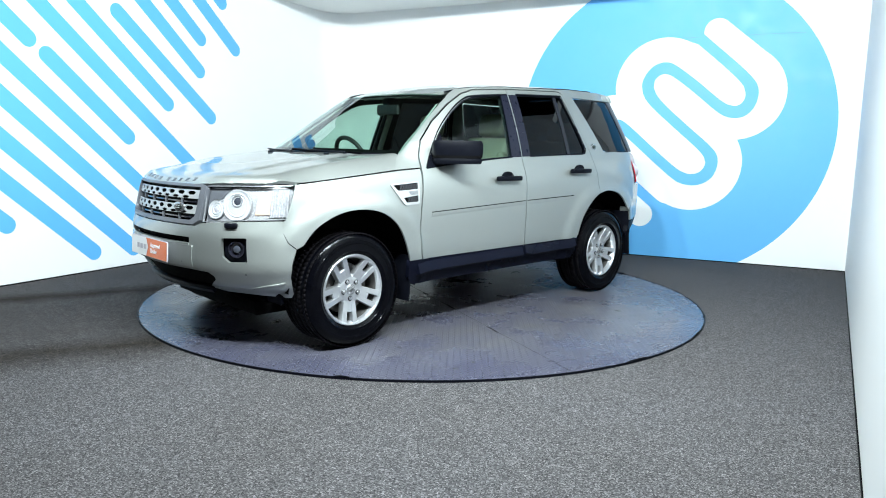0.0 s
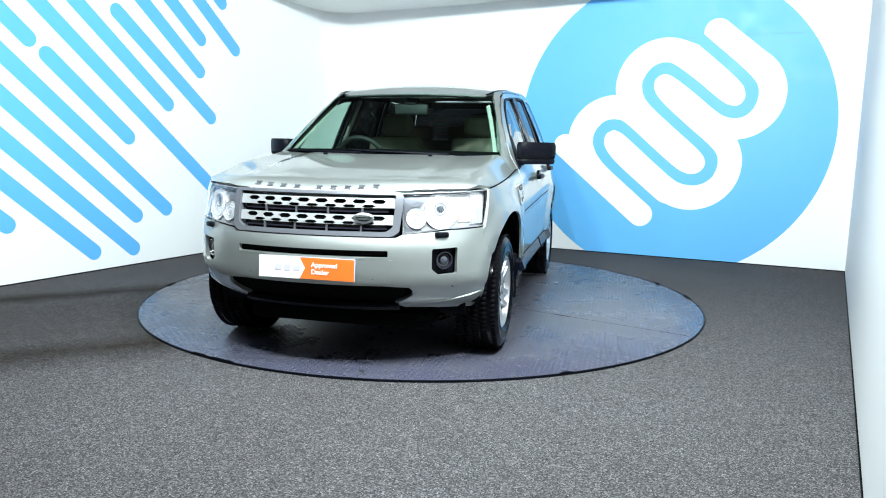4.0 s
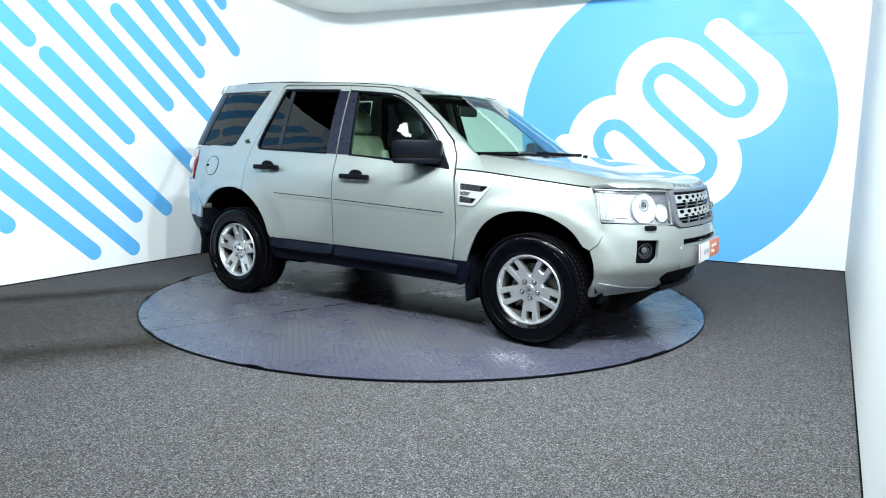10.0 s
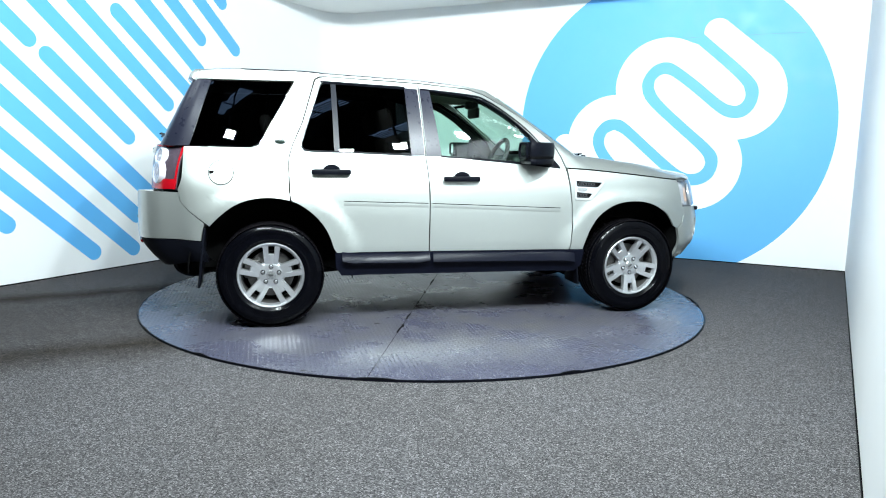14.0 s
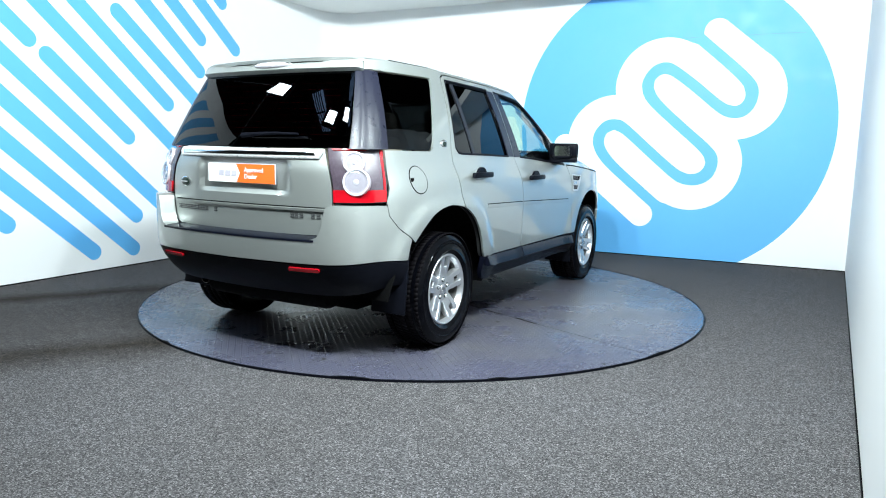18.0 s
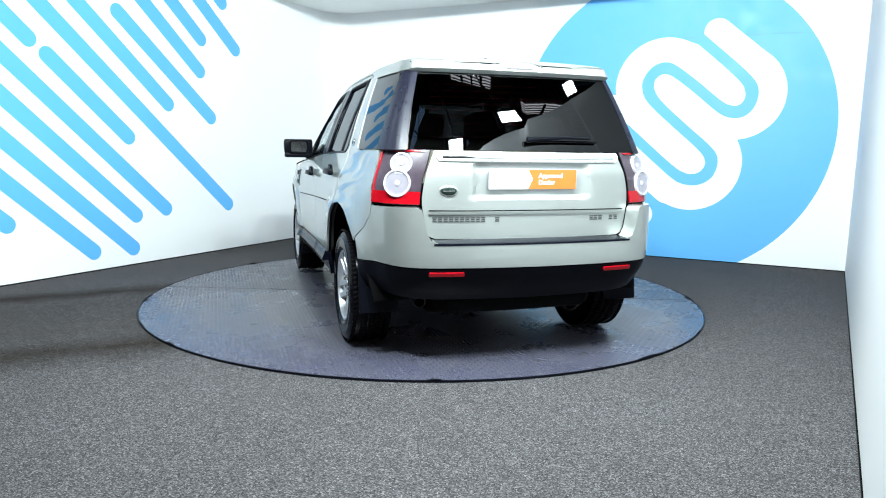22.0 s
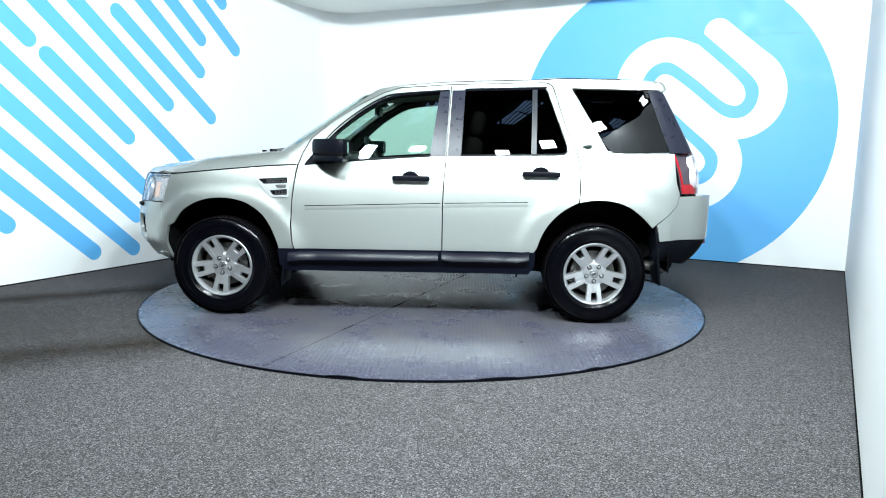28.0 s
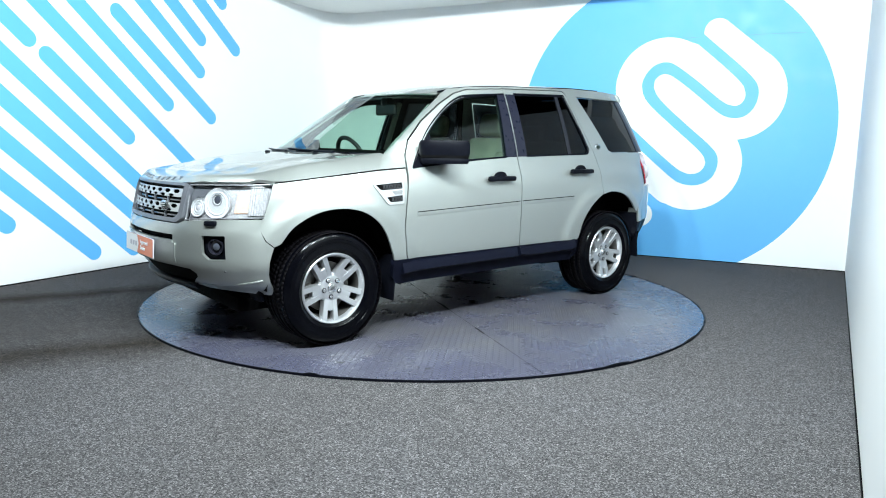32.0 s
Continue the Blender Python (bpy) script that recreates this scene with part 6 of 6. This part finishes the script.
def cabin():
    # headlining, floor, dashboard, wheel and seats
    edge = [(x, house_y(x, ROOF_EDGE(x)) - 0.06) for x in np.linspace(0.10, -1.6, 14)]
    half = [(0.30, 0), (0.24, 0.42)] + edge + [(-1.68, 0.4), (-1.7, 0)]
    out = half + [(x, -y) for x, y in reversed(half[1:-1])]
    part("headlining", sheet(out, lambda x, y: (roof_map(x, y)[0] - Vector((0, 0, 0.035)), roof_map(x, y)[1]), rim=0.01, step=(0.2, 0.2)), LINING, CAR, "pale grey headlining", recalc=False)
    part("dashboard", box(0.42, 1.46, 0.36, (0.73, 0, 0.93), 0.08, 4), DASH, CAR, "black dashboard")
    part("instrument_hood", box(0.26, 0.40, 0.12, (0.60, -0.37, 1.115), 0.05, 4), DASH, CAR, "black instrument hood")
    part("cabin_floor", box(2.9, 1.04, 0.04, (-0.5, 0, 0.42)), DASH, CAR, "dark cabin floor")
    ring = [(0.185 * math.cos(a), 0.185 * math.sin(a), 0) for a in (2 * math.pi * i / 36 for i in range(36))]
    mm = Matrix.Translation((0.40, -0.37, 1.118)) @ Matrix.Rotation(radians(-66), 4, "Y")
    sw = part("steering_wheel", tube(ring, 0.018, 10, True), DASH, CAR, "black steering wheel")
    sw.matrix_basis = mm
    part("wheel_boss", join(box(0.11, 0.16, 0.05, (0, 0, -0.01), 0.02), box(0.05, 0.34, 0.02, (0, 0, -0.005), 0.008), box(0.2, 0.05, 0.02, (-0.09, 0, -0.005), 0.008)), DASH, sw)
    part("windscreen_camera", box(0.10, 0.10, 0.06, (0.30, 0.0, 1.565), 0.02), DASH, CAR, "black mirror base")
    part("inner_mirror", box(0.035, 0.26, 0.085, (0.32, 0.0, 1.505), 0.016, 3), DASH, CAR, "black rear-view mirror")
    for y in (0.37, -0.37):
        seat = join(box(0.52, 0.50, 0.17, bev=0.06, seg=4, m=pose(-0.10, y, 0.66, 0, -6, 0)), box(0.40, 0.14, 0.13, bev=0.05, seg=3, m=pose(-0.1, y + 0.2, 0.71, 0, -6, 0)), box(0.40, 0.14, 0.13, bev=0.05, seg=3, m=pose(-0.1, y - 0.2, 0.71, 0, -6, 0)))
        s = part("front_seat", seat, CREAM, CAR, "cream leather front seat")
        bk = join(box(0.15, 0.48, 0.62, bev=0.06, seg=4, m=pose(-0.40, y, 1.00, 0, -13, 0)), box(0.12, 0.10, 0.46, bev=0.045, seg=3, m=pose(-0.35, y + 0.2, 0.97, 0, -13, 0)), box(0.12, 0.10, 0.46, bev=0.045, seg=3, m=pose(-0.35, y - 0.2, 0.97, 0, -13, 0)))
        part("backrest", bk, CREAM, s, "cream leather backrest")
        part("headrest", box(0.11, 0.27, 0.19, bev=0.05, seg=4, m=pose(-0.485, y, 1.405, 0, -10, 0)), CREAM, s, "cream leather headrest")
    rs = part("rear_seat", box(0.50, 1.04, 0.18, bev=0.06, seg=4, m=pose(-0.98, 0, 0.68, 0, -5, 0)), CREAM, CAR, "cream leather rear bench")
    part("backrest", box(0.15, 1.06, 0.58, bev=0.06, seg=4, m=pose(-1.25, 0, 1.00, 0, -14, 0)), CREAM, rs, "cream leather backrest")
    for y in (0.40, 0, -0.40):
        part("headrest", box(0.09, 0.26, 0.15, bev=0.04, seg=3, m=pose(-1.34, y, 1.36, 0, -10, 0)), CREAM, rs, "cream leather headrest")
    part("boot_floor", box(0.65, 1.04, 0.06, (-1.7, 0, 0.86)), DASH, CAR, "dark load floor")
    for s in (1, -1):
        part("belt_pillar", box(0.05, 0.03, 0.46, bev=0.01, m=pose(-0.25, s * 0.72, 1.40, s * 22, -4, 0)), LINING, CAR, "pale inner pillar trim")


cabin()


def turntable():
    prof = [(0.0, 0.0), (2.216, 0.0), (2.222, -0.004), (2.223, -0.05)]
    plate = part("turntable", lathe(prof, 160, "z"), PLATE)
    tagged(plate, "round blue-grey painted steel tread-plate turntable set into the carpet", "turntable")
    d = Vector((math.cos(radians(69.6)), math.sin(radians(69.6)), 0))
    part("plate_joint", tube([d * -2.20 + Vector((0, 0, -0.001)), Vector((0, 0, -0.001)), d * 2.20 + Vector((0, 0, -0.001))], 0.0026, 6), VOID, plate, "dark joint between the plates")
    # raised lugs, turned one way and the other by turns
    pitch, radius = 0.0285, 2.205
    n = int(radius / pitch) + 1
    ij = np.array([(i, j) for i in range(-n, n + 1) for j in range(-n, n + 1) if math.hypot(i, j) * pitch < radius])
    shape = np.array([(-0.0138, -0.0062, -0.0004), (0.0138, -0.0062, -0.0004), (0.0138, 0.0062, -0.0004), (-0.0138, 0.0062, -0.0004),
                      (-0.0100, -0.0024, 0.0010), (0.0100, -0.0024, 0.0010), (0.0100, 0.0024, 0.0010), (-0.0100, 0.0024, 0.0010)])
    k = math.sqrt(0.5)
    ways = [shape @ np.array(((k, s * k, 0), (-s * k, k, 0), (0, 0, 1))) for s in (1, -1)]
    odd = (ij.sum(axis=1) % 2).astype(bool)
    co = np.where(odd[:, None, None], ways[0], ways[1]) + np.column_stack((ij * pitch, np.zeros(len(ij))))[:, None, :]
    quad = np.array(((4, 5, 6, 7), (0, 1, 5, 4), (1, 2, 6, 5), (2, 3, 7, 6), (3, 0, 4, 7)))
    faces = (np.arange(len(ij))[:, None, None] * 8 + quad).reshape(-1, 4)
    me = bpy.data.meshes.new("tread_pattern")
    me.from_pydata(co.reshape(-1, 3).tolist(), [], faces.tolist())
    me.materials.append(PLATE)
    lugs = new("tread_pattern", me)
    lugs.parent = plate
    tagged(lugs, "rows of small raised lugs on the steel plate", kind="stuff")
    rim = lathe([(2.221, -0.03), (2.221, 0.001), (2.224, 0.0025), (2.228, 0.001), (2.229, -0.03)], 160, "z")
    part("rubber_edge", rim, BLACK_PLASTIC, plate, "black rubber edge trim")
    rng = random.Random(4)
    across = Vector((-d.y, d.x, 0))
    for k in range(9):
        s, w = rng.uniform(-2.1, 2.1), rng.uniform(0.03, 0.09)
        pts = [d * (s + w * q) + across * rng.uniform(-0.006, 0.006) + Vector((0, 0, 0.0005)) for q in (-1, -0.4, 0.3, 1)]
        part("joint_sealant", tube(pts, rng.uniform(0.006, 0.010), 6, flat=0.4), VOID, plate, "torn black joint sealant")
    for k in range(12):
        a = rng.uniform(0, 2 * math.pi)
        w = rng.uniform(0.04, 0.11)
        pts = [(2.226 * math.cos(a + w * q / 2.2), 2.226 * math.sin(a + w * q / 2.2), 0.001 + 0.006 * (1 - q * q)) for q in np.linspace(-1, 1, 7)]
        part("edge_fold", tube(pts, 0.0045, 6), BLACK_PLASTIC, plate, "loose fold of rubber")
    return plate


TURNTABLE = turntable()


def hall():
    """The unlit hall in which the studio stands, with skylights in its roof."""
    parts = (("wall_hall_near", box(30, 0.2, 9, (0, -17.0, 4.5))), ("wall_hall_far", box(30, 0.2, 9, (0, 14.0, 4.5))),
             ("wall_hall_west", box(0.2, 31, 9, (-14.9, -1.5, 4.5))), ("wall_hall_east", box(0.2, 31, 9, (14.9, -1.5, 4.5))))
    for n, b in parts:
        tagged(part(n, b, HALL), "dark cladding of the surrounding hall", "wall", kind="structure")
    tagged(part("ceiling_hall", box(30, 31.4, 0.2, (0, -1.5, 9.0)), HALL), "dark roof of the surrounding hall", "ceiling", kind="structure")
    for x, y, turn in ((-7.7, -3.9, -22), (-5.6, -4.7, -24), (-3.5, -6.3, -26), (-1.4, -7.1, -25), (1.05, -7.4, -20), (3.5, -8.6, -14)):
        m = pose(x, y, 8.86, 0, 0, turn)
        sk = part("skylight", box(0.46, 2.0, 0.04, m=m), SKYLIGHT)
        tagged(sk, "long daylit skylight in the dark hall roof", "skylight", "hall skylights")
        for j in range(4):
            part("glazing_bar", box(0.018, 2.2, 0.05, (-0.15 + j * 0.10, 0, -0.04), m=m), VOID, sk)
        part("glazing_bar", box(0.46, 0.06, 0.05, (0, 0, -0.05), m=m), VOID, sk)
    for x, y, w, h, turn in ((3.2, -4.55, 1.5, 0.55, 14), (6.3, -4.60, 2.6, 0.55, 22), (-11.2, 4.1, 2.5, 0.40, -58)):
        m = pose(x, y, 8.86, 0, 0, turn)
        sk = part("skylight", box(w, h, 0.04, m=m), SKYLIGHT_WHITE)
        tagged(sk, "white sunlit barred skylight in the dark hall roof", "skylight", "hall skylights")
        for j in range(4):
            part("glazing_bar", box(w, 0.035, 0.05, (0, -h * 0.36 + j * h * 0.24, -0.04), m=m), VOID, sk)
        for j in range(3):
            part("glazing_bar", box(0.06, h, 0.05, (w * 0.28 * (j - 1), 0, -0.05), m=m), VOID, sk)
    for e, a, w in LAMPS:
        m = look(Vector(e), Vector(a))
        h = part("lamp_housing", box(0.31, 0.31, 0.09, (0, 0, 0.06), 0.02, m=m), BLACK_PLASTIC)
        tagged(h, "square black flood lamp housing above the studio", "flood lamp", "studio flood lamps")
        part("lamp_pole", tube([m @ Vector((0, 0, 0.1)), Vector((e[0], e[1], 8.9))], 0.02, 8), BLACK_PLASTIC, h)


hall()

# ---- what moves: the turntable turns once, and the car rides on it ----
TURN = [(0.0, 222.33), (0.5, 222.36), (1.0, 223.68), (1.5, 226.41), (2.0, 230.81), (2.5, 236.66), (3.0, 242.63), (4.5, 260.35), (6.0, 278.07), (7.0, 290.11), (8.0, 302.22), (9.0, 313.97), (10.0, 325.7), (11.0, 337.47), (12.0, 349.27), (13.0, 360.96), (14.0, 372.53), (15.5, 389.69), (17.0, 406.99), (18.0, 418.88), (19.0, 430.67), (20.0, 442.45), (21.0, 454.39), (22.0, 466.35), (23.0, 478.24), (24.0, 489.89), (25.0, 501.47), (26.5, 518.85), (28.0, 536.32), (29.0, 548.18), (30.0, 560.0), (30.5, 565.89), (31.0, 571.65), (31.5, 576.39), (32.0, 577.94)]


def motions():
    for thing, dx, dy, dz in ((TURNTABLE, 0.0, 0.0, 0.012), (CAR, 0.0730, -0.0099, 0.012)):
        rows = []
        for t, a in TURN:
            c, s = math.cos(radians(a)), math.sin(radians(a))
            rows.append((t, pose(c * dx - s * dy, s * dx + c * dy, dz, 0, 0, a)))
        walk(thing, rows)


motions()
